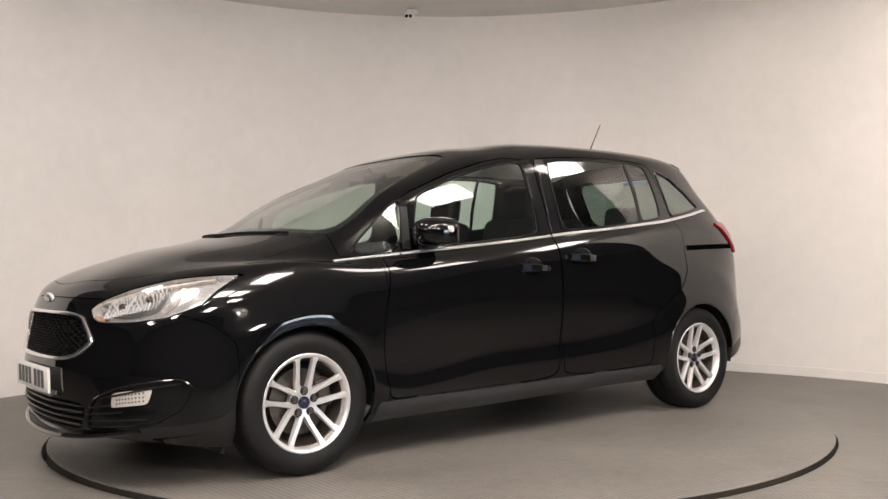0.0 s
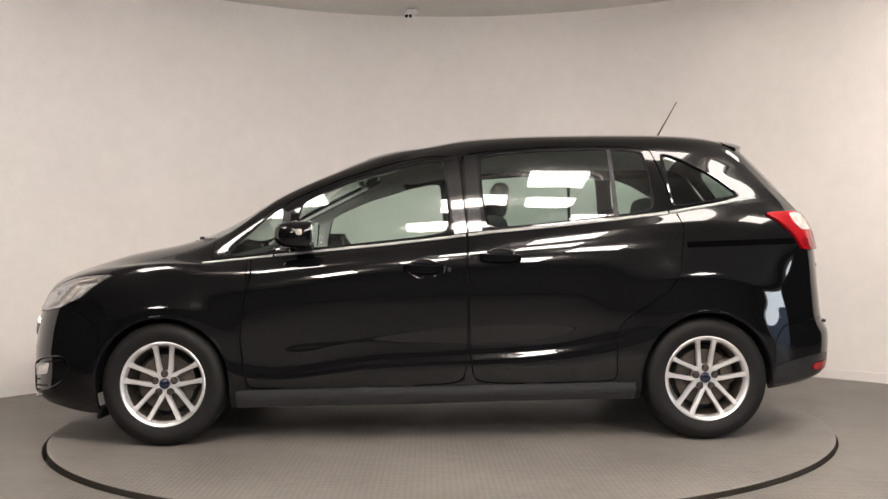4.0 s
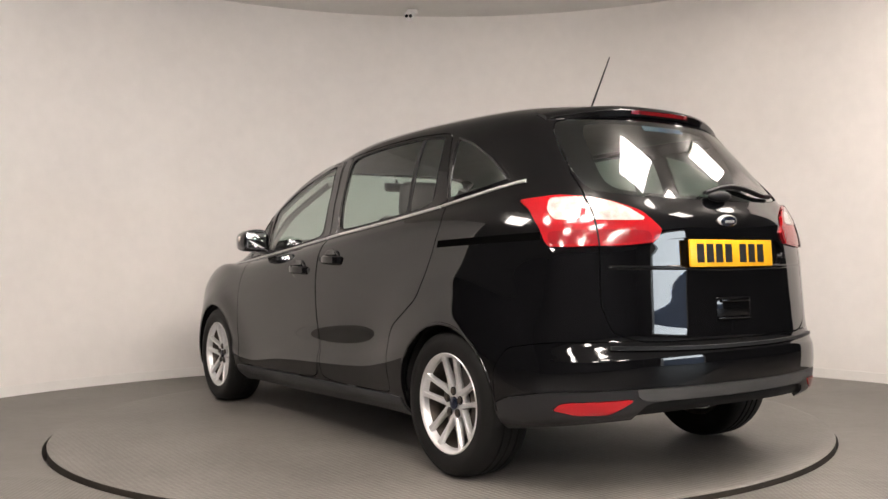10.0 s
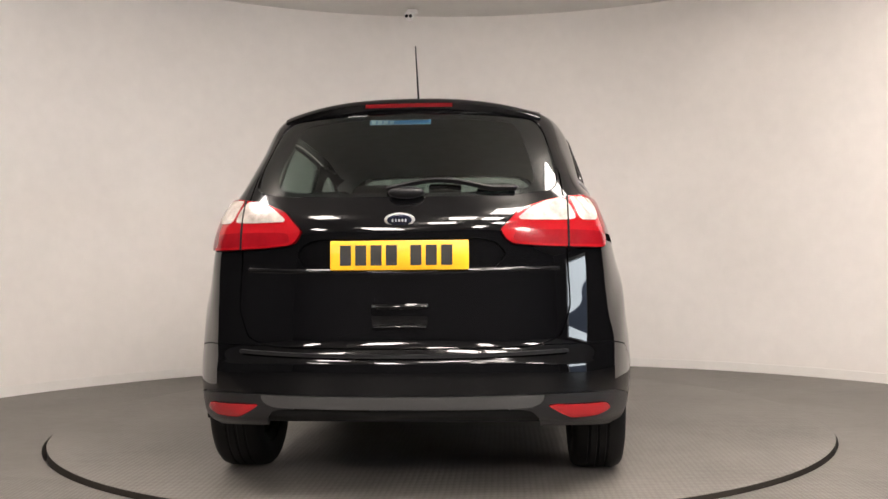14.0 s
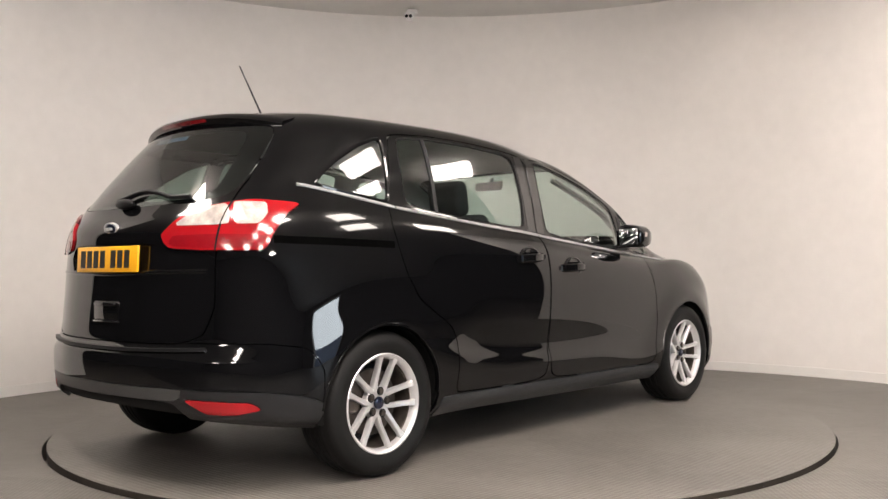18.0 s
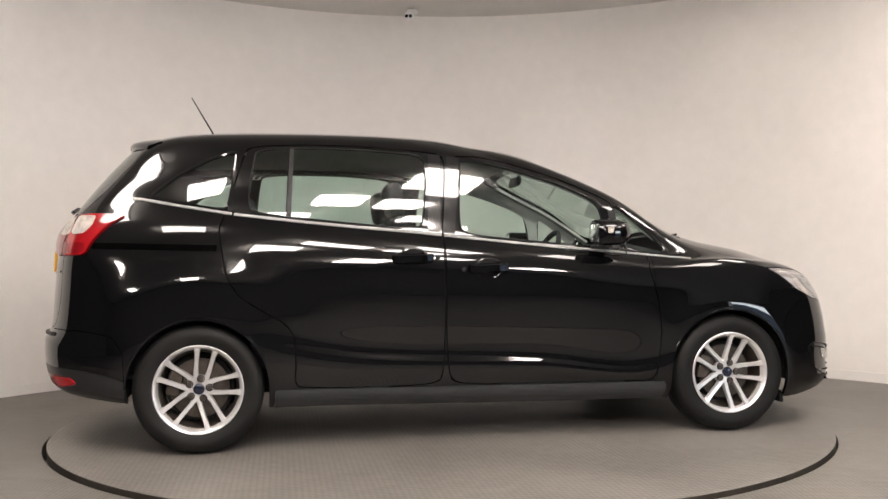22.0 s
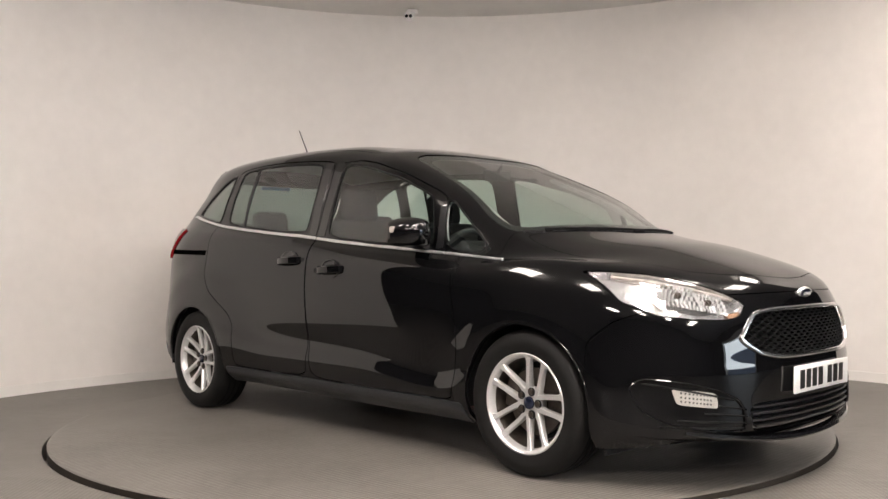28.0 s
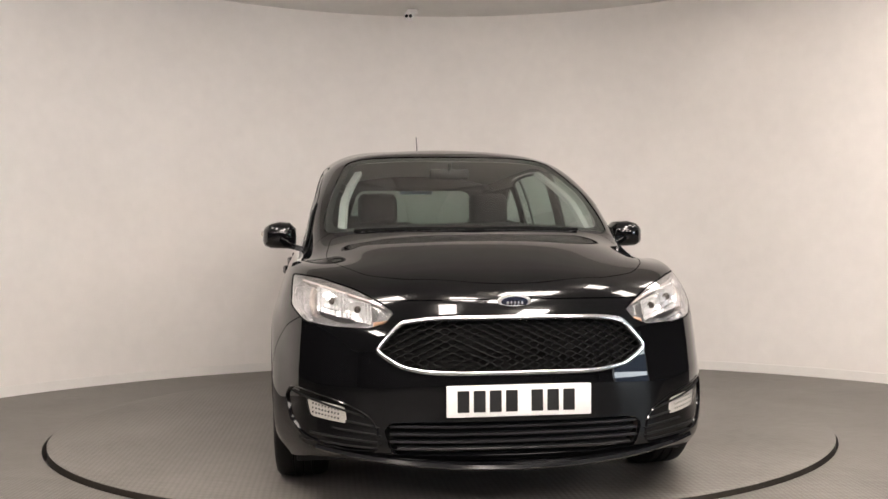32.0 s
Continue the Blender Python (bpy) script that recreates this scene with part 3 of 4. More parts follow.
def even_glass(M, axis, cubic=0, flat=False):
    """Gives a pane one even curve: y over x and z for side glass, x over y and z for the ends; the windscreen keeps its place."""
    V, F = M[0].copy(), M[1]
    if axis == 1:
        a, b = V[:, 0] - V[:, 0].mean(), V[:, 2] - 1.25
        T = [a ** 0, a, b, a * a, a * b, b * b]
        D = [(0 * a, 0 * a), (a ** 0, 0 * a), (0 * a, a ** 0), (2 * a, 0 * a), (b, a), (0 * a, 2 * b)]
        if flat:
            T, D = T[:3], D[:3]
    else:
        a, b = V[:, 1], V[:, 2] - 1.3
        T = [a ** 0, b, b * b, a * a, a * a * b, a ** 4] + [b ** 3] * cubic
        D = [(0 * a, 0 * a), (0 * a, a ** 0), (0 * a, 2 * b), (2 * a, 0 * a), (2 * a * b, a * a), (4 * a ** 3, 0 * a)] + [(0 * a, 3 * b * b)] * cubic
    A = np.stack(T, 1)
    c = np.linalg.lstsq(A, V[:, axis], rcond=None)[0]
    if flat:
        c[1] += 0.1
    ga, gb = (sum(k * d[i] for k, d in zip(c, D)) for i in (0, 1))
    N = np.stack([-ga, a ** 0, -gb], 1) if axis == 1 else np.stack([a ** 0, -ga, -gb], 1)
    N = N / np.linalg.norm(N, axis=1, keepdims=True)
    N *= np.sign((N * V[:, 3:6]).sum(1).mean())
    if not cubic:
        V[:, axis] = A @ c
    V[:, 3:6] = N
    return V, F


g_f, g_r, g_q = (even_glass(g, 1) for g in (g_f, g_r, g_q))
g_fq = even_glass(g_fq, 1, flat=True)
g_s, g_t = even_glass(g_s, 0, 1), even_glass(g_t, 0)

# lamps, grilles
HEADLAMP = [(.815, .885), (.7, .868), (.57, .825), (.475, .775), (.432, .742), (.46, .708), (.52, .683), (.66, .688), (.76, .705), (.815, .76)]
GRILLE = [(-.3, .722), (.3, .72), (.41, .705), (.5, .605), (.41, .548), (.3, .527), (-.3, .525)]
LOWGRILLE = [(-.3, .355), (.36, .355), (.45, .35), (.475, .325), (.45, .245), (.4, .236), (-.3, .236)]
FOGBAY = [(.5, .335), (.53, .375), (.6, .41), (.7, .44), (.81, .462), (.835, .42), (.815, .33), (.76, .28), (.6, .248), (.49, .25)]
hl, body = punch(body, HEADLAMP, [1, 2], FRONT, 0.005, n=2, r=0.08)
gr, body = punch(body, GRILLE, [1, 2], FRONT, 0.002, r=0.12)
lg, body = punch(body, LOWGRILLE, [1, 2], FRONT, 0.002, r=0.12)
fb, body = punch(body, FOGBAY, [1, 2], FRONT, 0.002, r=0.15)

LAMPED = body


def around(M):
    """The skin with its side coordinates swapped for the bearing from a point in the boot, to outline the tail lamps."""
    V = M[0].copy()
    V[:, 6] = np.arctan2(V[:, 1], V[:, 0] + 1.6)
    return V, M[1]


TAIL = [(1.75, 1.17), (2.0, 1.182), (2.14, 1.172), (2.26, 1.155), (2.42, 1.118), (2.55, 1.045), (2.5, .99), (2.3, .978), (1.98, .972), (1.93, 1.05), (1.85, 1.125)]
body = around(body)
tl, body = punch(body, TAIL, [6, 2], REAR, 0.004, n=2, r=0.1)

# panels
BONNET = [(1.36, -.3), (1.335, .35), (1.265, .56), (1.215, .66), (1.45, .68), (1.66, .665), (1.83, .615), (1.98, .53), (2.1, .37), (2.165, .12), (2.168, -.3)]
F_DOOR = [(.955, .955), (.945, .88), (.985, .7), (1.0, .55), (.985, .42), (.96, .285), (-.165, .295), (-.165, 1.063), (-.11, 1.49), (.05, 1.495), (.2, 1.465), (.45, 1.39), (.72, 1.28), (.79, 1.24), (.83, .99)]
S_DOOR = [(-.172, .295), (-.93, .308), (-.925, .42), (-.93, .56), (-.975, .63), (-1.09, .695), (-1.2, .765), (-1.262, .87), (-1.297, 1.1), (-1.26, 1.2), (-1.165, 1.53), (-.9, 1.545), (-.6, 1.54), (-.13, 1.507), (-.172, 1.063)]
bon, body = punch(body, BONNET, [0, 1], lambda V: (V[:, 2] > .74) & (V[:, 0] > 1.1), 0.003, r=0.15)
fd, body = punch(body, F_DOOR, [0, 2], SIDE, 0.006, r=0.06)
sd, body = punch(body, S_DOOR, [0, 2], SIDE, 0.006, r=0.08)
SILL = [(1.03, .281), (1.03, .1), (-1.03, .1), (-1.03, .302)]
sill, body = punch(body, SILL, [0, 2], SIDE, 0.003, r=0.01)
TGATE = [(-.3, 1.6), (.52, 1.6), (.6, 1.42), (.62, 1.2), (.63, 1.12), (.63, .95), (.64, .75), (.6, .64), (.5, .605), (-.3, .6)]
tg, body = punch(body, TGATE, [1, 2], lambda V: (V[:, 0] < -1.6) & (V[:, 6] > 2.0), 0.006, r=0.1)
RECESS = [(-.3, 1.012), (.3, 1.012), (.36, 1.0), (.4, .955), (.36, .9), (.3, .888), (-.3, .888)]
recess, tg = punch(tg, RECESS, [1, 2], lambda V: V[:, 0] < -1.9, 0.002, r=0.12)
R_LOW = [(-1.7, .1), (-1.7, .345), (-1.8, .39), (-1.95, .418), (-2.12, .43), (-2.5, .432), (-2.5, .1)]
rlow, body = punch(body, R_LOW, [0, 2], lambda V: V[:, 0] < -1.6, 0.003, r=0.1)
REFL = [(.53, .393), (.78, .383), (.8, .35), (.74, .333), (.63, .333)]
refl, rlow = punch(rlow, REFL, [1, 2], lambda V: V[:, 0] < -1.85, 0.003, r=0.1)
R_BAND = [(-.3, .45), (.54, .45), (.53, .4), (.49, .378), (-.3, .381)]
rband, rlow = punch(rlow, R_BAND, [1, 2], lambda V: V[:, 0] < -1.85, 0.002, n=2, r=0.05)
R_UNDER = [(-.3, .378), (.44, .377), (.49, .365), (.52, .33), (.5, .2), (-.3, .2)]
runder, rlow = punch(rlow, R_UNDER, [1, 2], lambda V: V[:, 0] < -1.85, 0.002, r=0.1)
R_BUMP = [(-1.74, .1), (-1.74, .5), (-1.8, .585), (-1.96, .61), (-2.5, .612), (-2.5, .1)]
rb, body = punch(body, R_BUMP, [0, 2], lambda V: V[:, 0] < -1.6, 0.004, r=0.08)
F_BUMP = [(1.72, .1), (1.72, .6), (1.82, .68), (1.95, .725), (2.08, .78), (2.5, .8), (2.5, .1)]
fbump, body = punch(body, F_BUMP, [0, 2], lambda V: V[:, 0] > 1.5, 0.004, r=0.08)
ROOF = [(.34, -.3), (.31, .47), (.1, .58), (-.5, .59), (-1.2, .565), (-1.58, .5), (-1.66, -.3)]
roof, body = punch(body, ROOF, [0, 1], lambda V: V[:, 2] > 1.47, 0.005, r=0.1)
WING = [(2.5, 0), (2.5, 1.2), (1.17, 1.2), (1.17, .955), (.97, .955), (.97, 0)]
wing, body = punch(body, WING, [0, 2], SIDE, 0.003, r=0.02)

panel("roof", roof, M_PAINT, car, both=True)
panel("bonnet", bon, M_PAINT, car, "black bonnet", both=True)
panel("front_bumper", fbump, M_PAINT, car, both=True)
panel("rear_bumper", rb, M_PAINT, car, both=True)
for s in (1, -1):
    panel("rear_valance", rlow, M_PLASTIC, car, "dark grey plastic rear valance corner", side=s)
panel("bumper_band", rband, M_BAND, car, "grey plastic bumper band", both=True)
# undertray coloured near-black to carry the deep shade beneath the band
panel("rear_undertray", runder, M_SHADE, car, "rear undertray, blackened for the deep shade under the bumper", lift=-0.05, both=True)
tailgate = panel("tailgate", tg, M_PAINT, car, "black tailgate", both=True)
panel("plate_recess", recess, M_PAINT, tailgate, "sunken black plate panel", 0.004, -0.012, both=True)
panel("body_side", body, M_PAINT, car, "black side frame and pillars", both=True)
windscreen = panel("windscreen", g_s, M_GLASS, car, "green-tinted windscreen", 0.004, -0.004, both=True, rim=False)
rear_window = panel("rear_window", g_t, M_REARGLASS, tailgate, "dark tinted rear window", 0.004, -0.003, both=True, rim=False)
frit = cut(g_t, -field(g_t, W_TAIL_CLEAR, [1, 2], None, r=0.15))
panel("glass_border", frit, M_GLOSS, rear_window, "opaque black glass border", lift=-0.006, both=True, rim=False)
frit = cut(g_s, -field(g_s, W_SCREEN_CLEAR, [1, 2], None, r=0.15))
panel("glass_border", frit, M_GLOSS, windscreen, "opaque black glass border", lift=-0.007, both=True, rim=False)
for ob in (windscreen, rear_window):
    ob.visible_shadow = False
DOORS = {}
for s in (1, -1):
    panel("front_wing", wing, M_PAINT, car, side=s)
    panel("sill_trim", sill, M_SILL, car, "dark grey plastic sill trim", 0.02, 0.004, side=s)
    DOORS["f", s] = panel("front_door", fd, M_PAINT, car, side=s)
    DOORS["r", s] = panel("sliding_rear_door", sd, M_PAINT, car, side=s)
    for nm, M, mt, par in (("quarter_window", g_fq, M_GLASS, car), ("window", g_f, M_GLASS, DOORS["f", s]), ("window", g_r, M_DARKGLASS, DOORS["r", s]), ("quarter_window", g_q, M_DARKGLASS, car)):
        panel(nm, M, mt, par, "tinted side glass", 0.004, -0.004, side=s, rim=False).visible_shadow = False

# dark inner shell behind the gaps, and the pale roof lining
inner = cut(LAMPED, np.where(LAMPED[0][:, 2] > 1.5, 1.0, -1.0))
panel("inner_shell", inner, M_SHELL, car, "dark inner body shell", lift=-0.018, both=True, rim=False)
lining = cut(GREEN, np.where((GREEN[0][:, 7] > np.where(GREEN[0][:, 0] > .2, 9.3, 11.1)) & (GREEN[0][:, 0] > -1.6), -1.0, 1.0))
panel("roof_lining", lining, M_LINER, car, "pale grey roof lining", lift=-0.03, both=True, rim=False)

# pale trim inside the windscreen pillars
for s in (1, -1):
    q, n = [], []
    for k in range(15):
        z = 1.1 + .37 * k / 14
        y = float(np.interp(z, [1.1, 1.275, 1.39, 1.47], [.625, .6, .555, .515]))
        p, nn = lay(0, y, z, lambda V: (V[:, 0] > .2) & (V[:, 7] > 8.5))
        q.append((p[0] - nn[0] * .05, s * (p[1] - nn[1] * .05), p[2] - nn[2] * .05))
        n.append((nn[0], s * nn[1], nn[2]))
    part("pillar_trim", sweep(bmesh.new(), q, [(-.022, -.012), (.022, -.012), (.018, .008), (-.018, .008)], n), M_POST, car, "pale grey windscreen pillar trim")

# underbody pan and arch liners
pan = bmesh.new()
box(pan, (1.7, 1.6, 0.05), pose(0, 0, 0.24), 0.02)
box(pan, (3.6, 1.02, 0.06), pose(0.15, 0, 0.27), 0.02)
part("underbody", pan, M_SHELL, car, "dark underbody")
for s in (1, -1):
    for cx in (WB, -WB):
        bm = bmesh.new()
        N = 28
        rows = []
        for k in range(N + 1):
            a = radians(-8 + 196 * k / N)
            rows.append([bm.verts.new((cx + r * math.cos(a), s * y, WZ + r * math.sin(a))) for r, y in ((ARCH + .004, .885), (ARCH + .012, .86), (ARCH + .02, .6), (0.1, .585))])
        for A, B in zip(rows, rows[1:]):
            for j in range(3):
                bm.faces.new((A[j], A[j + 1], B[j + 1], B[j]))
        part("arch_liner", bm, M_SHELL, car, "black wheel arch liner")


# ---- wheels ----
def wheel_parts(parent, s, ph):
    """One wheel at the origin, its outer face towards +y for s = 1."""
    m = Matrix.Diagonal((1, s, 1, 1))
    tyre = bmesh.new()
    R = WRAD
    lathe(tyre, [(.205, -.095), (.222, -.105), (.262, -.112), (.295, -.107), (.308, -.094), (R - .002, -.075), (R, -.05), (R - .006, -.047), (R - .006, -.041), (R, -.038), (R, -.012), (R - .006, -.009), (R - .006, -.002), (R, .001),
                 (R, .027), (R - .006, .03), (R - .006, .036), (R, .039), (R - .002, .075), (.308, .094), (.295, .107), (.272, .112), (.262, .1135), (.25, .111), (.226, .107), (.212, .1), (.204, .092)], 72, m)
    t = part("tyre", tyre, M_RUBBER, parent, "black tyre with grooved tread")
    rimb = bmesh.new()
    lathe(rimb, [(.193, .07), (.197, .086), (.2, .094), (.207, .103), (.214, .106), (.218, .103), (.216, .096), (.208, .088), (.205, .07)], 72, m, True)
    part("rim", rimb, M_ALLOY, parent, "silver alloy rim")
    brl = bmesh.new()
    lathe(brl, [(.2, -.09), (.178, -.07), (.176, .02), (.19, .068), (.196, .072), (.205, .06), (.204, -.09)], 60, m, True)
    part("barrel", brl, M_DISC, parent, "dull grey inner rim barrel")
    sp = bmesh.new()
    for k in range(5):
        for da in (-1, 1):
            a0 = radians(ph + 72 * k)
            ai, ao = a0 + da * radians(27), a0 + da * radians(12.8)
            pts = []
            for r, y in ((.05, .067), (.09, .072), (.14, .083), (.18, .091), (.206, .096)):
                t_ = (r - .05) / .156
                ang_ = ao + (ai - ao) * (1 - t_) ** 2.2
                pts.append((r * math.cos(ang_), y, r * math.sin(ang_)))
            rings = []
            for i, (x, y, z) in enumerate(pts):
                w = (0.0135, 0.0118, 0.0108, 0.0122, 0.019)[i]
                h = (0.03, 0.028, 0.025, 0.02, 0.016)[i]
                ang_ = math.atan2(z, x)
                tx, tz = -math.sin(ang_), math.cos(ang_)
                rings.append([sp.verts.new(m @ Vector((x + tx * q, y + o, z + tz * q))) for q, o in ((-w, -h), (-w, -.004), (-w * .7, .001), (w * .7, .001), (w, -.004), (w, -h))])
            for A, B in zip(rings, rings[1:]):
                for j in range(6):
                    sp.faces.new((A[j], A[(j + 1) % 6], B[(j + 1) % 6], B[j]))
            sp.faces.new(rings[0])
            sp.faces.new(rings[-1][::-1])
    lathe(sp, [(.0001, .062), (.03, .062), (.05, .066), (.063, .068), (.069, .062), (.067, .03), (.0001, .03)], 40, m)
    part("spokes", sp, M_ALLOY, parent, "ten silver alloy spokes in pairs")
    for k in range(5):
        a = radians(ph + 72 * k)
        bm = bmesh.new()
        cyl(bm, .0125, .014, pose(.051 * math.cos(a), s * .07, .051 * math.sin(a), 90, 0, 0), 10)
        part("wheel_nut", bm, M_DISC, parent, "dark wheel nut in its well")
        bm = bmesh.new()
        lathe(bm, [(.019, .0), (.019, .003), (.0135, .003), (.0135, 0)], 16, pose(.051 * math.cos(a), s * .068, .051 * math.sin(a)) @ m, True)
        part("nut_well", bm, M_TRIM, parent)
    cap = bmesh.new()
    lathe(cap, [(.0001, .078), (.018, .077), (.0265, .073), (.0275, .066)], 28, m)
    part("centre_cap", cap, M_BADGE, parent, "dark centre cap")
    dsc = bmesh.new()
    lathe(dsc, [(.06, .0), (.145, .0), (.145, .022), (.06, .022)], 48, m, True)
    lathe(dsc, [(.0001, .04), (.065, .04), (.072, .0), (.0001, .0)], 32, m)
    part("brake_disc", dsc, M_DISC, parent, "steel brake disc")
    cal = bmesh.new()
    box(cal, (.07, .07, .13), pose(-.13 * 0.9, s * .01, .03, 0, 12, 0), .012)
    part("brake_caliper", cal, M_DISC, parent)
    vl = bmesh.new()
    lathe(vl, [(.0001, -.02), (.165, -.02), (.165, -.01), (.0001, -.01)], 32, m)
    part("backing_plate", vl, M_SHELL, parent)


for s in (1, -1):
    for cx, nm in ((WB, "front"), (-WB, "rear")):
        w = new("wheel")
        w.parent = car
        tagged(w, "silver five twin-spoke alloy wheel")
        wheel_parts(w, s, {(1, "front"): 90, (1, "rear"): 90, (-1, "front"): 72, (-1, "rear"): 79}[s, nm])
        w.location = (cx, s * .785, WZ)


# ---- front of the car ----
rng = random.Random(7)
def outline(pts, r=0.12):
    P = [tuple(p) for p in smooth_poly(pts, 3, r)]
    P = [p for p in P if p[0] > 0.0]
    k = max(range(len(P)), key=lambda i: math.hypot(P[i][0] - P[i - 1][0], P[i][1] - P[i - 1][1]))
    return P[k:] + P[:k]


def on_front(P, lift=0.0):
    q, n = [], []
    for y, z in P:
        p, nn = lay(0, abs(y), z, FRONT)
        p = p + nn * lift
        s = 1 if y >= 0 else -1
        q.append((p[0], s * p[1], p[2]))
        n.append((nn[0], s * nn[1], nn[2]))
    return q, n


def dense(P, step=0.02):
    out = []
    for a, b in zip(P, P[1:]):
        n = max(1, int(math.hypot(b[0] - a[0], b[1] - a[1]) / step))
        out += [(a[0] + (b[0] - a[0]) * k / n, a[1] + (b[1] - a[1]) * k / n) for k in range(n)]
    return out + [P[-1]]


grille = panel("grille", gr, M_SHELL, car, "black honeycomb radiator grille", lift=-0.035, both=True, rim=False)
half = outline(GRILLE)
loop = dense(half) + dense([(-y, z) for y, z in half[::-1]])
q, n = on_front(loop, 0.004)
bm = sweep(bmesh.new(), q, [(.0085, -.012), (.0095, 0), (.006, .006), (0, .008), (-.006, .006), (-.0095, 0), (-.0085, -.012)], n, True)
part("chrome_surround", bm, M_CHROME, grille, "chrome grille surround")
bm = bmesh.new()
gp = smooth_poly(GRILLE, 3, 0.12)
for k in range(15):
    z0 = .532 + k * .0128
    run = []
    for i in range(-104, 105):
        y = i * .0048
        ph = 2 * math.pi * y / .054 + (math.pi if k % 2 else 0)
        z = z0 + .0046 * max(-1, min(1, 1.4 * math.sin(ph)))
        if sdist(gp, np.array([[abs(y), z]]))[0] < -.004:
            run.append((y, z))
        elif len(run) > 3:
            q, n = on_front(run, -0.014)
            sweep(bm, q, [(.0012, -.012), (.0012, .003), (-.0012, .003), (-.0012, -.012)], n)
            run = []
        else:
            run = []
    if len(run) > 3:
        q, n = on_front(run, -0.014)
        sweep(bm, q, [(.0012, -.012), (.0012, .003), (-.0012, .003), (-.0012, -.012)], n)
part("honeycomb", bm, M_SEAL, grille, "black plastic honeycomb mesh", smooth=False)

low = panel("lower_grille", lg, M_SHELL, car, "slatted black lower grille", lift=-0.04, both=True, rim=False)
for z in (.256, .283, .31, .337):
    lim = .455 if z > .27 else .43
    q, n = on_front([(y, z) for y in np.linspace(-lim, lim, 41)], -0.006)
    part("slat", sweep(bmesh.new(), q, [(-.003, -.03), (.003, -.03), (.005, 0), (.003, .003), (-.003, .003), (-.005, 0)], n), M_SLAT, low)

for s in (1, -1):
    bay = panel("fog_lamp_bay", fb, M_PAINT, car, "satin black fog lamp bay", lift=-0.005, side=s, rim=True)
    q, n = on_front([(s * y, z) for y, z in dense([tuple(p) for p in smooth_poly(FOGBAY, 3, .15)])], .001)
    part("bay_edge", sweep(bmesh.new(), q, [(-.004, -.008), (.004, -.008), (.004, .001), (0, .004), (-.004, .001)], n, True), M_PAINT, bay, "gloss black raised bay edge")
    for z0, z1, y0, y1 in ((.333, .352, .49, .61), (.305, .325, .485, .66), (.278, .3, .485, .74), (.257, .275, .5, .78), (.372, .44, .545, .81)):
        q, n = on_front([(s * (y0 + (y1 - y0) * k / 12), z0 + (z1 - z0) * k / 12) for k in range(13)], -0.001)
        part("bay_rib", sweep(bmesh.new(), q, [(-.004, -.01), (.004, -.01), (.004, .001), (0, .004), (-.004, .001)], n), M_SEAL, bay)
    F = [(.606, .342), (.614, .402), (.752, .424), (.738, .36)]
    fl_, _ = punch(SKIN, F, [1, 2], FRONT, 0, n=2, r=0.05)
    fog = panel("fog_lamp", fl_, M_FOG, car, "clear rectangular fog lamp", 0.01, -0.002, side=s)
    panel("fog_lens", fl_, M_LENS, fog, lift=0.006, side=s, rim=False)
    bm = bmesh.new()
    for i in range(9):
        for j in range(3):
            y, z = .635 + i * .0115, .36 + j * .016 + i * .0018
            p, nn = lay(0, y, z, FRONT)
            cyl(bm, .0045, .004, Matrix.Translation((p[0] - .001, s * p[1], p[2])) @ pose(0, 0, 0, 0, 90, s * 35), 6)
    part("facets", bm, M_CHROME, fog, "faceted silver reflector", smooth=False)

    # headlamp: bright housing, two bowls, clear cover
    head = panel("headlamp", hl, M_LAMP, car, "clear headlamp with silver reflectors", 0.02, -0.03, side=s)
    P, F, N = shell(hl, 0.032, -0.002)
    F = F[len(hl[1]):]
    P, F, N = (P, F, N) if s > 0 else flipped(P, F, N)
    mesh_ob("lamp_rim", P, F, M_LAMP, head, "silver lamp side wall", N)
    panel("lens_cover", hl, M_LENS, head, "clear polycarbonate cover", 0.01, -0.001, side=s, rim=False).visible_shadow = False
    bz, _ = punch(hl, [(.5, .722), (.5, .765), (.6, .81), (.715, .832), (.722, .735), (.62, .705)], [1, 2], FRONT, 0.0, r=.1)
    panel("bezel", bz, M_BEZEL, head, "grey inner bezel", 0.004, -0.0275, side=s)
    for yc, zc, w, h, nm in ((.655, .776, .05, .037, "main_reflector"), (.562, .746, .044, .03, "dip_reflector")):
        bm = bmesh.new()
        for i in range(9):
            for j in range(5):
                a, b = (i - 4) / 4, (j - 2) / 2
                y, z = yc + a * w, zc + b * h + a * .012
                p, nn = lay(0, y, z, FRONT)
                back = .028 - .016 * max(abs(a), abs(b)) ** 2
                d = Vector((1, s * (nn[1] * .4 - a * .7 + rng.uniform(-.25, .25)), -b * .55 + rng.uniform(-.2, .2))).normalized()
                m = Matrix.Translation((p[0] - back, s * p[1], p[2])) @ d.to_track_quat("Z", "Y").to_matrix().to_4x4()
                box(bm, (w / 4.2, h / 2.1, .006), m)
        part(nm, bm, M_BULB, head, "faceted mirror reflector", smooth=False)
        p, nn = lay(0, yc, zc, FRONT)
        bm = bmesh.new()
        d = Vector((1, s * .3, 0)).normalized()
        lathe(bm, [(.0001, .012), (.01, .008), (.014, .0), (.014, -.03), (.02, -.034)], 16, Matrix.Translation((p[0] - .022, s * p[1], p[2] + .004)) @ Vector((0, 1, 0)).rotation_difference(d).to_matrix().to_4x4())
        part("bulb_shield", bm, M_DISC, head, "grey bulb shield")
    q, n = on_front([(s * (.47 + .31 * k / 16), .762 + .105 * (k / 16) ** .8) for k in range(17)], -0.016)
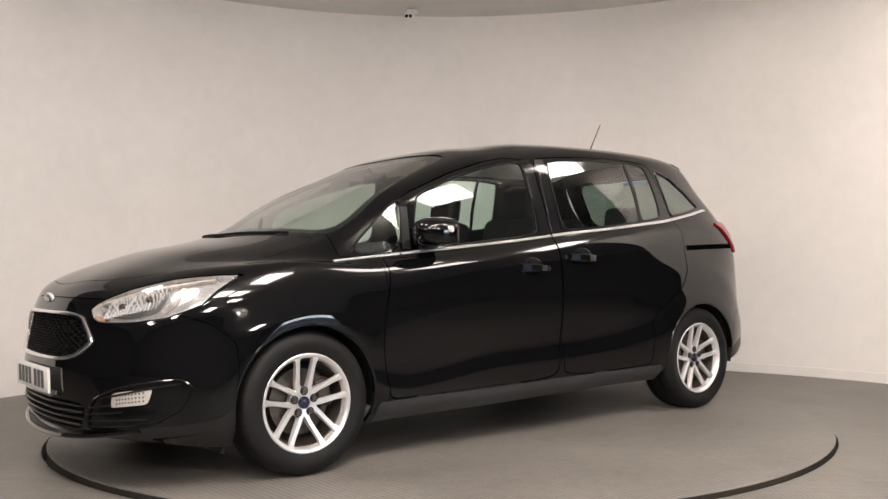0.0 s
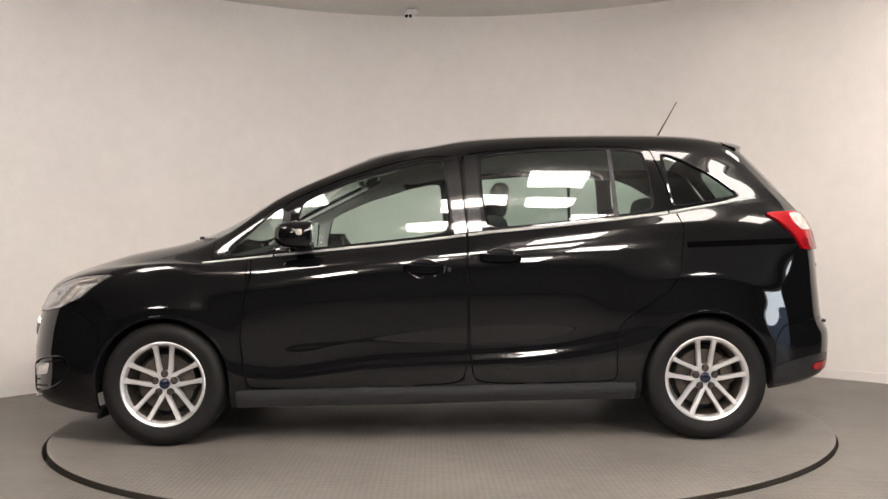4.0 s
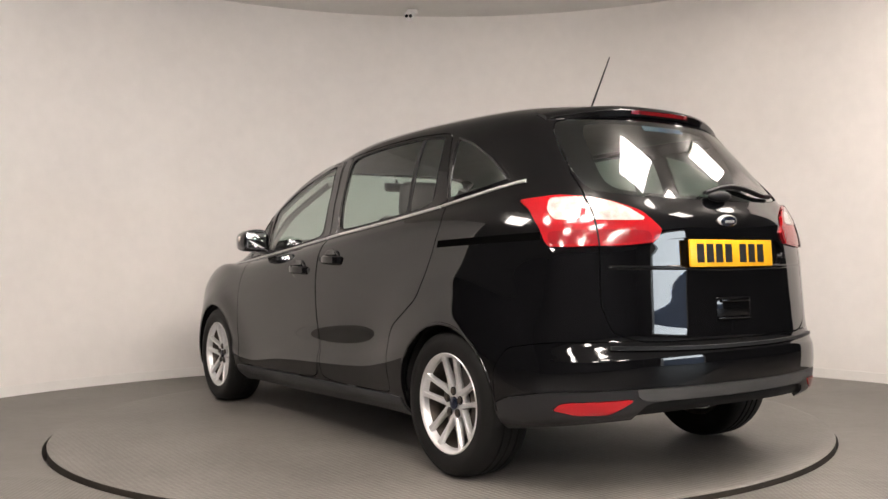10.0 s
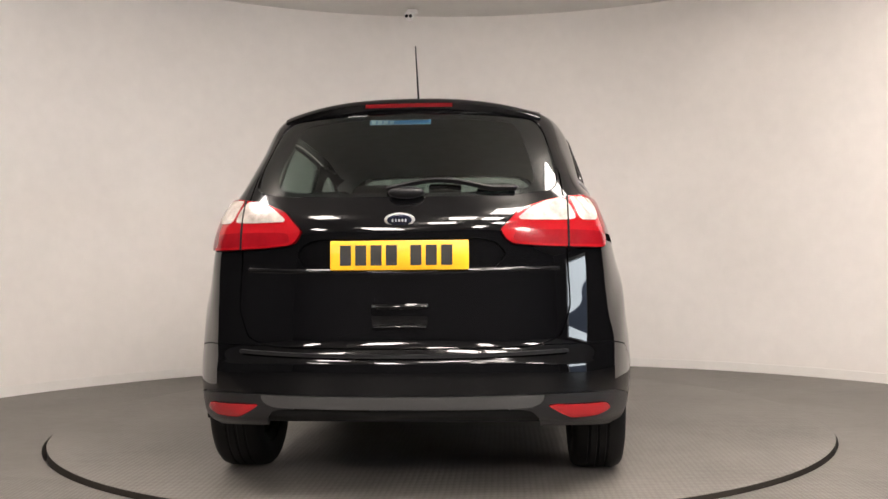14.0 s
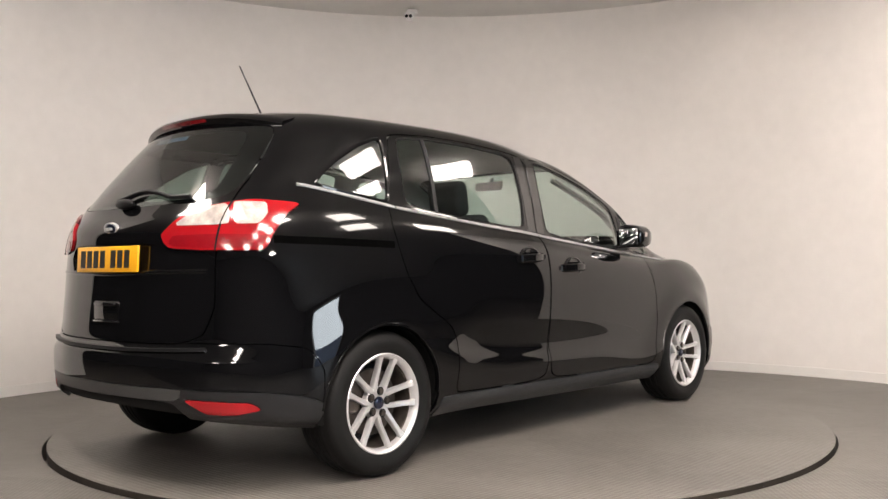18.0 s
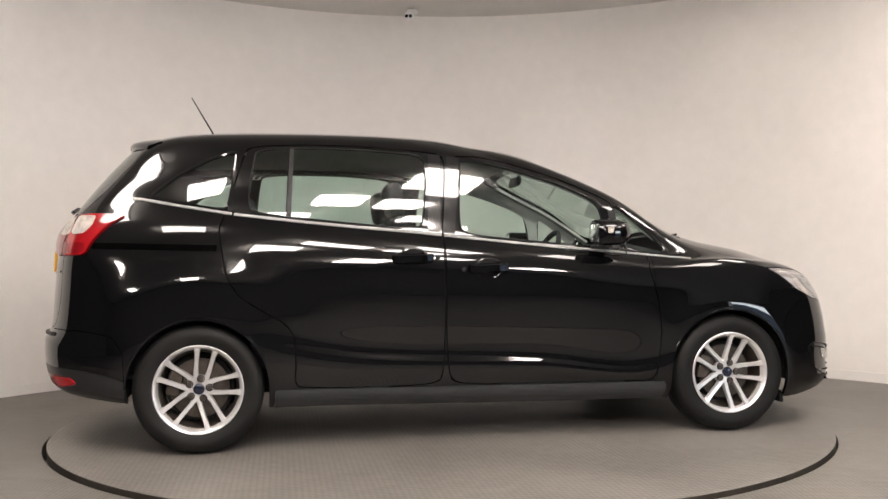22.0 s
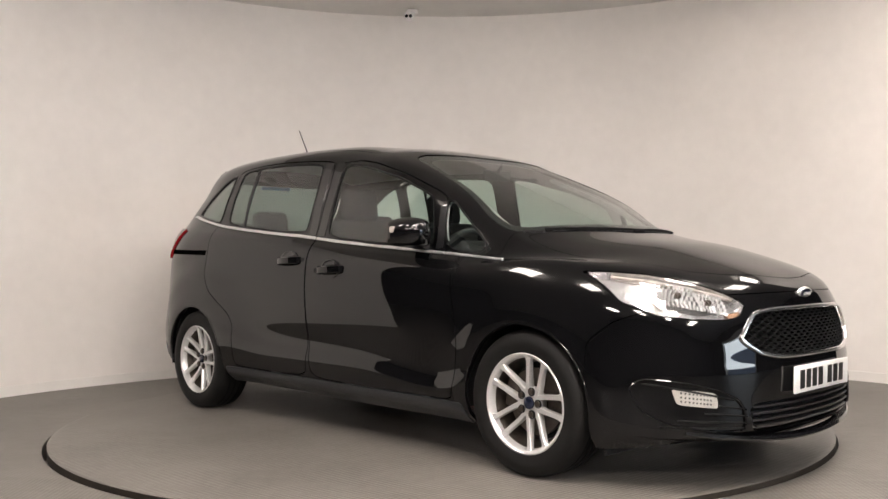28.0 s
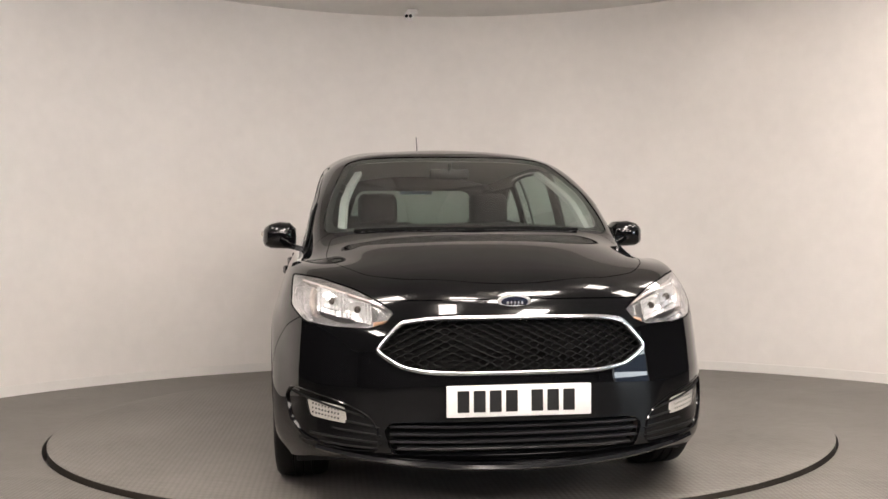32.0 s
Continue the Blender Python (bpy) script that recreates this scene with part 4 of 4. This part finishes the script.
    part("light_bar", sweep(bmesh.new(), q, [(-.004, -.01), (.004, -.01), (.004, .004), (-.004, .004)], n), M_CLEARLENS, head, "white light guide")
    q, n = on_front([(s * (.735 + .012 * math.sin(k / 10 * 3)), .735 + .1 * k / 10) for k in range(11)], -0.02)
    part("light_bar", sweep(bmesh.new(), q, [(-.007, -.01), (.007, -.01), (.006, .008), (-.006, .008)], n), M_CLEARLENS, head, "white upright light guide")
    q, n = on_front([(s * (.455 + .06 * k / 8), .71 - .008 * k / 8) for k in range(9)], -0.024)
    part("indicator", sweep(bmesh.new(), q, [(-.009, -.01), (.009, -.01), (.009, .004), (-.009, .004)], n), M_AMBER, head, "dull amber indicator")


def plate(parent, name, m, body_mat, label):
    """A number plate; its characters are plain dark bars."""
    pl = new(name)
    pl.parent = parent
    pl.matrix_basis = m
    tagged(pl, label)
    bm = bmesh.new()
    box(bm, (.52, .012, .111), Matrix(), .004)
    part("plate_body", bm, body_mat, pl)
    x = -.222
    for w in (.05, .05, .05, .05, None, .05, .05, .05):
        if w is None:
            x += .034
            continue
        part("bar", box(bmesh.new(), (.042, .0015, .076), pose(x + .021, -.0068, 0)), M_INK, pl, smooth=False)
        x += .0575
    return pl


plate(car, "front_number_plate", pose(2.296, 0, .432, 2, 0, 90), M_PLATE_W, "white front number plate with dark bars")


def oval(parent, m, a, b, label):
    e = new("badge")
    e.parent = parent
    e.matrix_basis = m
    tagged(e, label)
    for nm, k, y, mt in (("badge_rim", 1.0, 0, M_ALLOY), ("badge_face", .84, .003, M_BADGE)):
        bm = bmesh.new()
        lathe(bm, [(.0001, .008), (.7, .007), (.95, .004), (1, 0), (1, -.008)], 40)
        bmesh.ops.transform(bm, matrix=pose(0, -y, 0) @ Matrix.Diagonal((a * k, -1, b * k, 1)), verts=bm.verts)
        part(nm, bm, mt, e)
    bm = bmesh.new()
    for i in range(5):
        cyl(bm, b * .24, .002, pose(a * (-.42 + .21 * i), -.0118, 0, 90, 0, 0) @ Matrix.Diagonal((.55, 1, 1, 1)), 10)
    part("badge_mark", bm, M_ALLOY, e)
    return e


p, nn = lay(0, 0, .778, FRONT)
oval(car, pose(p[0] + .004, 0, .778, 18, 0, 90), .062, .026, "oval chrome-rimmed dark blue bonnet badge")

# chin spoiler and air deflectors
q, n = [], []
for y in np.linspace(-.71, .71, 45):
    p, nn = lay(0, abs(y), .225, lambda V: (V[:, 0] > 1.5) & (V[:, 2] < .5))
    q.append((p[0] + .008, y, .192 + .12 * y * y))
    n.append((0, 0, 1))
part("chin_spoiler", sweep(bmesh.new(), q, [(-.02, -.01), (.014, -.012), (.019, -.006), (.014, .006), (-.02, .012)], n), M_GLOSS, car, "gloss black chin spoiler lip")
for s in (1, -1):
    bm = bmesh.new()
    box(bm, (.02, .2, .07), pose(1.745, s * .7, .165, 0, -12, 0), .006)
    part("air_deflector", bm, M_TRIM, car, "black rubber air deflector")

# cowl, wipers
bm = bmesh.new()
q, n = [], []
for y in np.linspace(-.64, .64, 33):
    p, nn = lay(0, abs(y), 1.075 - .02 * abs(y), lambda V: (V[:, 0] > .9) & (V[:, 7] > 8.2))
    q.append((p[0], y, p[2] - .002))
    n.append((nn[0], nn[1] * (1 if y > 0 else -1), nn[2]))
sweep(bm, q, [(-.016, -.012), (.016, -.012), (.016, .002), (-.016, .002)], n)
part("scuttle_panel", bm, M_TRIM, car, "black scuttle panel below the windscreen")
for y0, y1 in ((-.55, .02), (.5, -.05)):
    q, n = [], []
    for k in range(15):
        y = y0 + (y1 - y0) * k / 14
        z = 1.07 + .006 * math.sin(math.pi * k / 14)
        p, nn = lay(0, abs(y), z, lambda V: (V[:, 0] > .6) & (V[:, 7] > 8.6))
        q.append((p[0] + nn[0] * .007, y, p[2] + nn[2] * .007))
        n.append((nn[0], 0, nn[2]))
    part("wiper", sweep(bmesh.new(), q, [(-.005, -.008), (.005, -.008), (.003, .004), (-.003, .004)], n), M_SEAL, car, "black windscreen wiper")

# ---- flanks ----
def on_side(P, s, lift=0.0):
    q, n = [], []
    for x, z in P:
        p, nn = lay(1, x, z, SIDE)
        p = p + nn * lift
        q.append((p[0], s * p[1], p[2]))
        n.append((nn[0], s * nn[1], nn[2]))
    return q, n


STRIP = [(-.0085, -.006), (.0085, -.006), (.0095, -.001), (.003, .004), (-.006, .0065), (-.009, .004)]
for s in (1, -1):
    for nm, x0, x1, par in (("chrome_strip", 1.21, .845, car), ("chrome_strip", .835, -.16, DOORS["f", s]), ("chrome_strip", -.175, -1.225, DOORS["r", s]), ("chrome_strip", -1.235, -1.72, car)):
        q, n = on_side([(x, belt(x) + .006) for x in np.linspace(x0, x1, max(6, int(abs(x1 - x0) / .04)))], s, .001)
        part(nm, sweep(bmesh.new(), q, [(-s * a, b) for a, b in STRIP], n), M_ALLOY, par, "chrome belt-line strip")
    # rubber and black trims round the glass
    for P, par in ((W_FRONT, DOORS["f", s]), (W_REAR, DOORS["r", s]), (W_QUART, car), (W_FRONTQ, car)):
        q, n = on_side([tuple(p) for p in smooth_poly(P, 3, .1)], s, -.001)
        part("window_seal", sweep(bmesh.new(), q, [(-.006, -.006), (.006, -.006), (.005, .001), (-.005, .001)], n, True), M_SEAL, par, "black rubber window seal")
    q, n = on_side([tuple(p) for p in smooth_poly(W_QUART, 3, .1)], s, 0)
    part("window_frame", sweep(bmesh.new(), q, [(-.012, -.006), (.004, -.006), (.004, .002), (-.004, .005), (-.012, .001)], n, True), M_PAINT, car, "gloss black quarter window frame")
    q, n = on_side([(.79 - .012 * k / 8, belt(.79) + .024 + (1.2 - belt(.79) - .024) * k / 8) for k in range(9)], s, .001)
    part("pillar_cover", sweep(bmesh.new(), q, [(-.022, -.004), (.022, -.004), (.021, .0015), (-.021, .0015)], n), M_TRIM, car, "satin black front window pillar")
    q, n = on_side([(-.955 + .02 * k / 8, belt(-.95) + .02 + (1.522 - belt(-.95) - .02) * k / 8) for k in range(9)], s, .0)
    part("window_divider", sweep(bmesh.new(), q, [(-.011, -.008), (.011, -.008), (.011, .001), (-.011, .001)], n), M_TRIM, DOORS["r", s], "black window divider bar")
    for x in (-.135, -.212):
        zt_ = 1.49 if x > -.17 else 1.5
        q, n = on_side([(x + (.045 if x > -.17 else .02) * k / 10, belt(x) + .02 + (zt_ - belt(x) - .02) * k / 10) for k in range(11)], s, .0005)
        part("pillar_cover", sweep(bmesh.new(), q, [(-.034, -.004), (.034, -.004), (.033, .001), (-.033, .001)], n), M_GLOSS, DOORS["f" if x > -.17 else "r", s], "gloss black pillar cover")
    # sliding door track: a flush strip, the groove's shade painted near-black
    q, n = on_side([(x, 1.004 - .03 * (x + 1.3)) for x in np.linspace(-1.305, -1.9, 18)], s, -.0005)
    part("door_track", sweep(bmesh.new(), q, [(-.016, -.01), (.016, -.01), (.016, .0012), (-.016, .0012)], n), M_SHADE, car, "flush sliding door track with the groove's shade in its colour")
    # handles
    for key, x0, z0 in (("f", .055, .893), ("r", -.335, .945)):
        par = DOORS[key, s]
        p, nn = lay(1, x0, z0, SIDE)
        e = new("door_handle")
        e.parent = par
        tagged(e, "black body-coloured pull handle")
        e.matrix_basis = pose(p[0], s * p[1], p[2], 0, -2, 0) @ Matrix.Diagonal((1.05, 1, 1.3, 1))
        bm = bmesh.new()
        lathe(bm, [(.0001, .0012), (.04, .0014), (.046, .003), (.05, .0045), (.054, .003), (.056, -.004)], 36, Matrix.Diagonal((1.45, s, .78, 1)))
        part("handle_cup", bm, M_GLOSS, e, "oval black finger cup")
        bm = bmesh.new()
        pts = [(-.1, -.012), (-.088, .012), (-.05, .026), (0, .03), (.05, .026), (.088, .012), (.1, -.012)]
        sweep(bm, [(x, s * y, 0) for x, y in pts], [(-.015, -.006), (.015, -.006), (.017, .0), (.012, .007), (-.012, .007), (-.017, 0)], [(0, s, 0)] * 7)
        part("grip", bm, M_PAINT, e)
        bm = bmesh.new()
        cyl(bm, .01, .006, pose(-.122 if key == "f" else .122, s * .001, 0, 90, 0, 0), 20)
        part("lock_cap", bm, M_TRIM, e)
    # arch lips
    for cx in (WB, -WB):
        q, n = [], []
        for k in range(41):
            a = radians(2 + 176 * k / 40)
            x, z = cx + (ARCH + .006) * math.cos(a), WZ + (ARCH + .006) * math.sin(a)
            p, nn = lay(1, x, z, lambda V: V[:, 1] > .6)
            q.append((p[0], s * (p[1] + .001), p[2]))
            n.append((0, s, 0))
        part("arch_lip", sweep(bmesh.new(), q, [(-.009, -.03), (.005, -.03), (.005, -.003), (.002, .001), (-.005, .001), (-.009, -.004)], n), M_PAINT, car, "rolled black wheel arch lip")
    # door mirror
    e = new("door_mirror")
    e.parent = car
    tagged(e, "black folding door mirror with clear indicator")
    e.matrix_basis = pose(.665, s * .84, 1.0)
    bm = bmesh.new()
    secs = [(.0, .06, .055, .055), (.03, .075, .068, .072), (.08, .082, .07, .074), (.125, .075, .064, .07), (.155, .052, .05, .066), (.168, .02, .025, .064)]
    rings = []
    for y, w, h, zc in secs:
        ring = []
        for k in range(20):
            a = 2 * math.pi * k / 20
            c_, s_ = math.cos(a), math.sin(a)
            ex = math.copysign(abs(c_) ** .6, c_) * w
            ez = math.copysign(abs(s_) ** .6, s_) * h
            if ex > 0:
                ex *= 1.85
            if ex < -.042:
                ex = -.042
            ring.append(bm.verts.new((ex, s * y, zc + ez)))
        rings.append(ring)
    for A, B in zip(rings, rings[1:]):
        for k in range(20):
            bm.faces.new((A[k], A[(k + 1) % 20], B[(k + 1) % 20], B[k]))
    bm.faces.new(rings[0])
    bm.faces.new(rings[-1])
    part("mirror_housing", bm, M_PAINT, e)
    bm = bmesh.new()
    box(bm, (.004, .125, .092), pose(-.044, s * .08, .072), .0015)
    part("mirror_glass", bm, M_MIRROR, e, "silver mirror glass")
    bm = bmesh.new()
    sweep(bm, [(.02, -s * .06, -.005), (.015, -s * .02, .005), (.01, s * .03, .02)], [(-.045, -.014), (.045, -.014), (.04, .014), (-.04, .014)], [(0, 0, 1)] * 3)
    part("mirror_arm", bm, M_TRIM, e)
    bm = bmesh.new()
    box(bm, (.05, .03, .034), pose(.022, s * .156, .083, 0, 0, s * -28), .011)
    part("indicator_lens", bm, M_CLEARLENS, e, "clear indicator lens")

# ---- rear of the car ----
for s in (1, -1):
    io = tl[0][:, 1]
    for nm, M, par, lf in (("tail_lamp", cut(tl, .633 - io), car, .013), ("tail_lamp", cut(tl, io - .629), tailgate, .011)):
        lamp = panel(nm, M, M_RED, par, "red tail lamp with clear upper lens", 0.03, lf, side=s)
        for WHITE in ([(2.0, 1.08), (1.955, 1.12), (1.95, 1.166), (2.112, 1.17), (2.116, 1.078)], [(2.132, 1.078), (2.137, 1.166), (2.25, 1.151), (2.35, 1.124), (2.46, 1.078)]):
            wl, _ = punch(M, WHITE, [6, 2], REAR, 0.0, n=2, r=.08)
            if len(wl[1]):
                panel("clear_lens", wl, M_CLEARLENS, lamp, "clear pinkish-white lens", 0.004, lf + .0025, side=s)
        DARK = [(1.99, .985), (1.975, 1.035), (2.2, 1.042), (2.46, 1.04), (2.49, 1.0), (2.3, .988)]
        dk, _ = punch(M, DARK, [6, 2], REAR, 0.0, r=.1)
        if len(dk[1]):
            panel("lower_lens", dk, M_REDDARK, lamp, "deep red ribbed lower lens", 0.004, lf + .0015, side=s)
    SEAM = cut(cut(tl, io - .6345), .6275 - cut(tl, io - .6345)[0][:, 1])
    panel("lamp_seam", SEAM, M_SEAL, car, "dark seam across the tail lamp", 0.01, 0.015, side=s)
    panel("reflector", refl, M_REDBRIGHT, car, "red bumper reflector", 0.012, 0.003, side=s)

plate(tailgate, "rear_number_plate", pose(-2.192, 0, .95, -3, 0, -90), M_PLATE_Y, "yellow rear number plate with dark bars")
p, nn = lay(0, 0, 1.083, REAR)
oval(tailgate, pose(p[0] - .004, 0, 1.083, 12, 0, -90), .058, .027, "oval chrome-rimmed dark blue tailgate badge")
# boot handle
bm = bmesh.new()
p, nn = lay(0, 0, .73, REAR)
box(bm, (.03, .22, .09), pose(p[0] + .011, 0, .727), .012)
part("handle_recess", bm, M_PAINT, tailgate, "dark grab recess")
bm = bmesh.new()
box(bm, (.02, .18, .018), pose(p[0] - .005, 0, .757), .007)
part("grab_handle", bm, M_PAINT, tailgate)
bm = bmesh.new()
box(bm, (.012, .2, .008), pose(p[0] - .006, 0, .684), .003)
part("recess_lip", bm, M_GLOSS, tailgate, "gloss black lower lip of the grab recess")
# tailgate crease ledge above the plate
q, n = [], []
for y in np.linspace(-.6, .6, 31):
    p, nn = lay(0, abs(y), .885 + .02 * abs(y), REAR)
    q.append((p[0], y, p[2]))
    n.append((nn[0], nn[1] * (1 if y > 0 else -1), nn[2]))
part("tailgate_crease", sweep(bmesh.new(), q, [(-.012, -.003), (.012, -.003), (.003, .004), (-.003, .004)], n), M_PAINT, tailgate)
# bumper ledge
q, n = [], []
for y in np.linspace(-.62, .62, 31):
    p, nn = lay(0, abs(y), .58 + .03 * y * y, REAR)
    q.append((p[0] + .004, y, p[2]))
    n.append((0, 0, 1))
part("bumper_ledge", sweep(bmesh.new(), q, [(-.02, -.01), (.025, -.01), (.02, .004), (-.02, .004)], n), M_TRIM, car, "satin black bumper step")
# spoiler and high brake light
bm = bmesh.new()
rings = []
for y in np.linspace(-.55, .55, 29):
    k = abs(y) / .55
    xr = -1.825 + .15 * k ** 2.4
    zt_ = 1.606 - .05 * k ** 2.6
    prof = [(-1.66 + .06 * k * k, zt_ + .016), (xr + .05, zt_ + .006), (xr + .008, zt_ - .008), (xr, zt_ - .02), (xr + .01, zt_ - .046), (-1.74 + .05 * k * k, zt_ - .072)]
    rings.append([bm.verts.new((a, y, b)) for a, b in prof])
for A, B in zip(rings, rings[1:]):
    for j in range(6):
        bm.faces.new((A[j], A[(j + 1) % 6], B[(j + 1) % 6], B[j]))
bm.faces.new(rings[0])
bm.faces.new(rings[-1])
part("spoiler", bm, M_PAINT, tailgate, "black roof spoiler")
bm = bmesh.new()
sweep(bm, [(-1.825 + .15 * (abs(y) / .55) ** 2.4 + .006, y, 1.576) for y in np.linspace(-.18, .18, 13)], [(-.009, -.01), (.009, -.01), (.008, .005), (-.008, .005)], [(-1, 0, -.15)] * 13)
part("brake_light", bm, M_BRAKE, tailgate, "red high-level brake light")
# rear wiper
bm = bmesh.new()
p, nn = lay(0, 0.0, 1.185, lambda V: (V[:, 0] < -1.5) & (V[:, 7] > 8.6))
bmesh.ops.create_uvsphere(bm, u_segments=20, v_segments=12, radius=1, matrix=Matrix.Translation((p[0] - .02, -.02, 1.19)) @ pose(0, 0, 0, 0, 30, 0) @ Matrix.Diagonal((.026, .07, .023, 1)))
part("wiper_housing", bm, M_TRIM, tailgate, "black rear wiper housing")
q, n = [], []
for k in range(17):
    y = .06 - .5 * k / 16
    z = 1.196 + .034 * math.sin(math.pi * min(1, k / 13)) ** 1.2
    p, nn = lay(0, abs(y), z, lambda V: (V[:, 0] < -1.5) & (V[:, 7] > 8.6))
    q.append((p[0] + nn[0] * .02, y, p[2] + nn[2] * .02))
    n.append((nn[0], 0, nn[2]))
part("rear_wiper", sweep(bmesh.new(), q, [(-.006, -.012), (.006, -.012), (.004, .007), (-.004, .007)], n), M_TRIM, tailgate, "black rear wiper arm and blade")
# sticker inside the rear window
p, nn = lay(0, .02, 1.5, lambda V: (V[:, 0] < -1.5) & (V[:, 7] > 8.6))
tilt = math.degrees(math.atan2(nn[2], -nn[0]))
st = new("window_sticker")
st.parent = tailgate
st.matrix_basis = pose(p[0] + .014, .03, 1.5, -tilt, 0, -90)
tagged(st, "pale blue window sticker with plain bars")
part("sticker_sheet", box(bmesh.new(), (.25, .002, .03)), M_STICKER, st, smooth=False)
for x in (-.11, -.085, -.06, -.035):
    part("bar", box(bmesh.new(), (.016, .001, .018), pose(x, -.002, 0)), M_STICKWHITE, st, smooth=False)
part("bar", box(bmesh.new(), (.25, .001, .003), pose(0, -.002, .014)), M_STICKWHITE, st, smooth=False)
part("bar", box(bmesh.new(), (.25, .001, .003), pose(0, -.002, -.014)), M_STICKWHITE, st, smooth=False)
# aerial
bm = bmesh.new()
cyl(bm, .014, .03, pose(-1.362, 0, 1.66, 0, -15, 0), 16, .009)
part("aerial_base", bm, M_TRIM, car, "black aerial foot")
bm = bmesh.new()
a, b = Vector((-1.365, 0, 1.667)), Vector((-1.5, 0, 1.9))
cyl(bm, .005, (b - a).length, Matrix.Translation((a + b) / 2) @ (b - a).to_track_quat("Z", "Y").to_matrix().to_4x4(), 10, .0028)
part("aerial", bm, M_TRIM, car, "thin black raked roof aerial")
# exhaust box
bm = bmesh.new()
box(bm, (.28, .5, .11), pose(-1.8, -.1, .37), .04)
part("silencer", bm, M_SHELL, car, "dark exhaust silencer")

# ---- cabin ----
bm = bmesh.new()
box(bm, (3.1, 1.5, .05), pose(-.45, 0, .38), .02)
part("cabin_floor", bm, M_SHELL, car, "dark cabin carpet")
bm = bmesh.new()
sweep(bm, [(1.05, y, 0) for y in np.linspace(-.7, .7, 21)], [(0, .45), (.42, .5), (.45, .8), (.3, .93), (.0, .985), (-.2, 1.03), (-.28, .99), (-.1, .5)], [(0, 0, 1)] * 21)
part("dashboard", bm, M_DASH, car, "dark grey moulded dashboard")
bm = bmesh.new()
tor = 28
sw = pose(.5, -.36, .93, 0, -62, 0)
ring_pts = [sw @ Vector((.185 * math.cos(2 * math.pi * k / tor), .185 * math.sin(2 * math.pi * k / tor), 0)) for k in range(tor)]
sweep(bm, ring_pts, disc_prof(.016, 8), [sw.to_3x3() @ Vector((0, 0, 1))] * tor, True)
box(bm, (.12, .15, .04), sw @ pose(0, 0, -.01), .015)
box(bm, (.035, .34, .02), sw @ pose(.01, 0, -.01), .006)
box(bm, (.16, .05, .02), sw @ pose(-.09, 0, -.01), .006)
part("steering_wheel", bm, M_DASH, car, "black three-spoke steering wheel")
bm = bmesh.new()
box(bm, (.03, .22, .06), pose(.44, 0, 1.42, 0, 12, 0), .015)
cyl(bm, .01, .06, pose(.46, 0, 1.45, 0, 40, 0), 10)
part("rear_view_mirror", bm, M_TRIM, car, "black rear-view mirror")


def soft_block(bm, size, m, bev):
    return box(bm, size, m, bev, 4)


def car_seat(x, y, w, top, lean=12, head=True, low=0.0):
    e = new("seat")
    e.parent = car
    e.matrix_basis = pose(x, y, 0)
    tagged(e, "charcoal cloth car seat with headrest")
    z0 = .58 - low
    part("cushion", soft_block(bmesh.new(), (.5, w, .17), pose(.24, 0, z0, 0, -5, 0), .06), M_SEAT, e)
    hb = top - .17 - z0
    part("backrest", soft_block(bmesh.new(), (.14, w * .96, hb), pose(-.02 - .5 * hb * math.sin(radians(lean)), 0, z0 + .5 * hb, 0, -lean, 0), .055), M_SEAT, e)
    if head:
        hx = -.02 - hb * math.sin(radians(lean)) - .02
        part("headrest", soft_block(bmesh.new(), (.1, .25, .2), pose(hx, 0, top - .085, 0, -lean + 4, 0), .045), M_SEAT, e)
        bm = bmesh.new()
        for yy in (-.06, .06):
            cyl(bm, .006, .12, pose(hx + .01, yy, top - .2, 0, -lean, 0), 8)
        part("headrest_posts", bm, M_CHROME, e)


for y in (.36, -.36):
    car_seat(-.2, y, .5, 1.36)
for y in (.47, 0, -.47):
    car_seat(-1.0, y, .42, 1.26 if y else 1.2, 14)
for y in (.32, -.32):
    car_seat(-1.62, y, .56, 1.02, 8, False, .1)
for s in (1, -1):
    for x0, x1, z0 in ((.95, -.15, .97), (-.2, -1.15, 1.06)):
        bm = bmesh.new()
        box(bm, (abs(x1 - x0), .05, z0 - .4), pose((x0 + x1) / 2, s * .775, .4 + (z0 - .4) / 2, 0, 0, 0), .02)
        part("door_card", bm, M_DASH, car, "dark door trim panel")
    bm = bmesh.new()
    box(bm, (.5, .06, .75), pose(-1.5, s * .68, .75), .02)
    part("boot_trim", bm, M_DASH, car)

# ---- ceiling camera ----
cc = tagged(new("security_camera"), "small white twin-lens security camera under the ceiling", "security camera")
cc.location = (-.3, 8.22, WTOP - .015)
bm = bmesh.new()
cyl(bm, .05, .03, pose(.03, 0, -.016), 24)
part("mount", bm, M_CAMWHITE, cc)
bm = bmesh.new()
box(bm, (.08, .12, .075), pose(0, -.05, -.07, 12, 0, 0), .028, 4)
cyl(bm, .018, .06, pose(.02, -.02, -.04), 14)
part("camera_body", bm, M_CAMWHITE, cc)
for x in (-.018, .018):
    bm = bmesh.new()
    cyl(bm, .015, .02, pose(x, -.108, -.082, 102, 0, 0), 16)
    part("lens", bm, M_GLOSS, cc, "black lens")


def motions():
    rows, rows2 = [], []
    for t, a in enumerate(HEADING):
        m = Matrix.Translation((CX, CY, 0)) @ pose(0, 0, 0, 0, 0, a)
        rows2.append((t, m))
        rows.append((t, m @ Matrix.Translation(OFF)))
    walk(car, rows)
    walk(turntable, rows2)


motions()
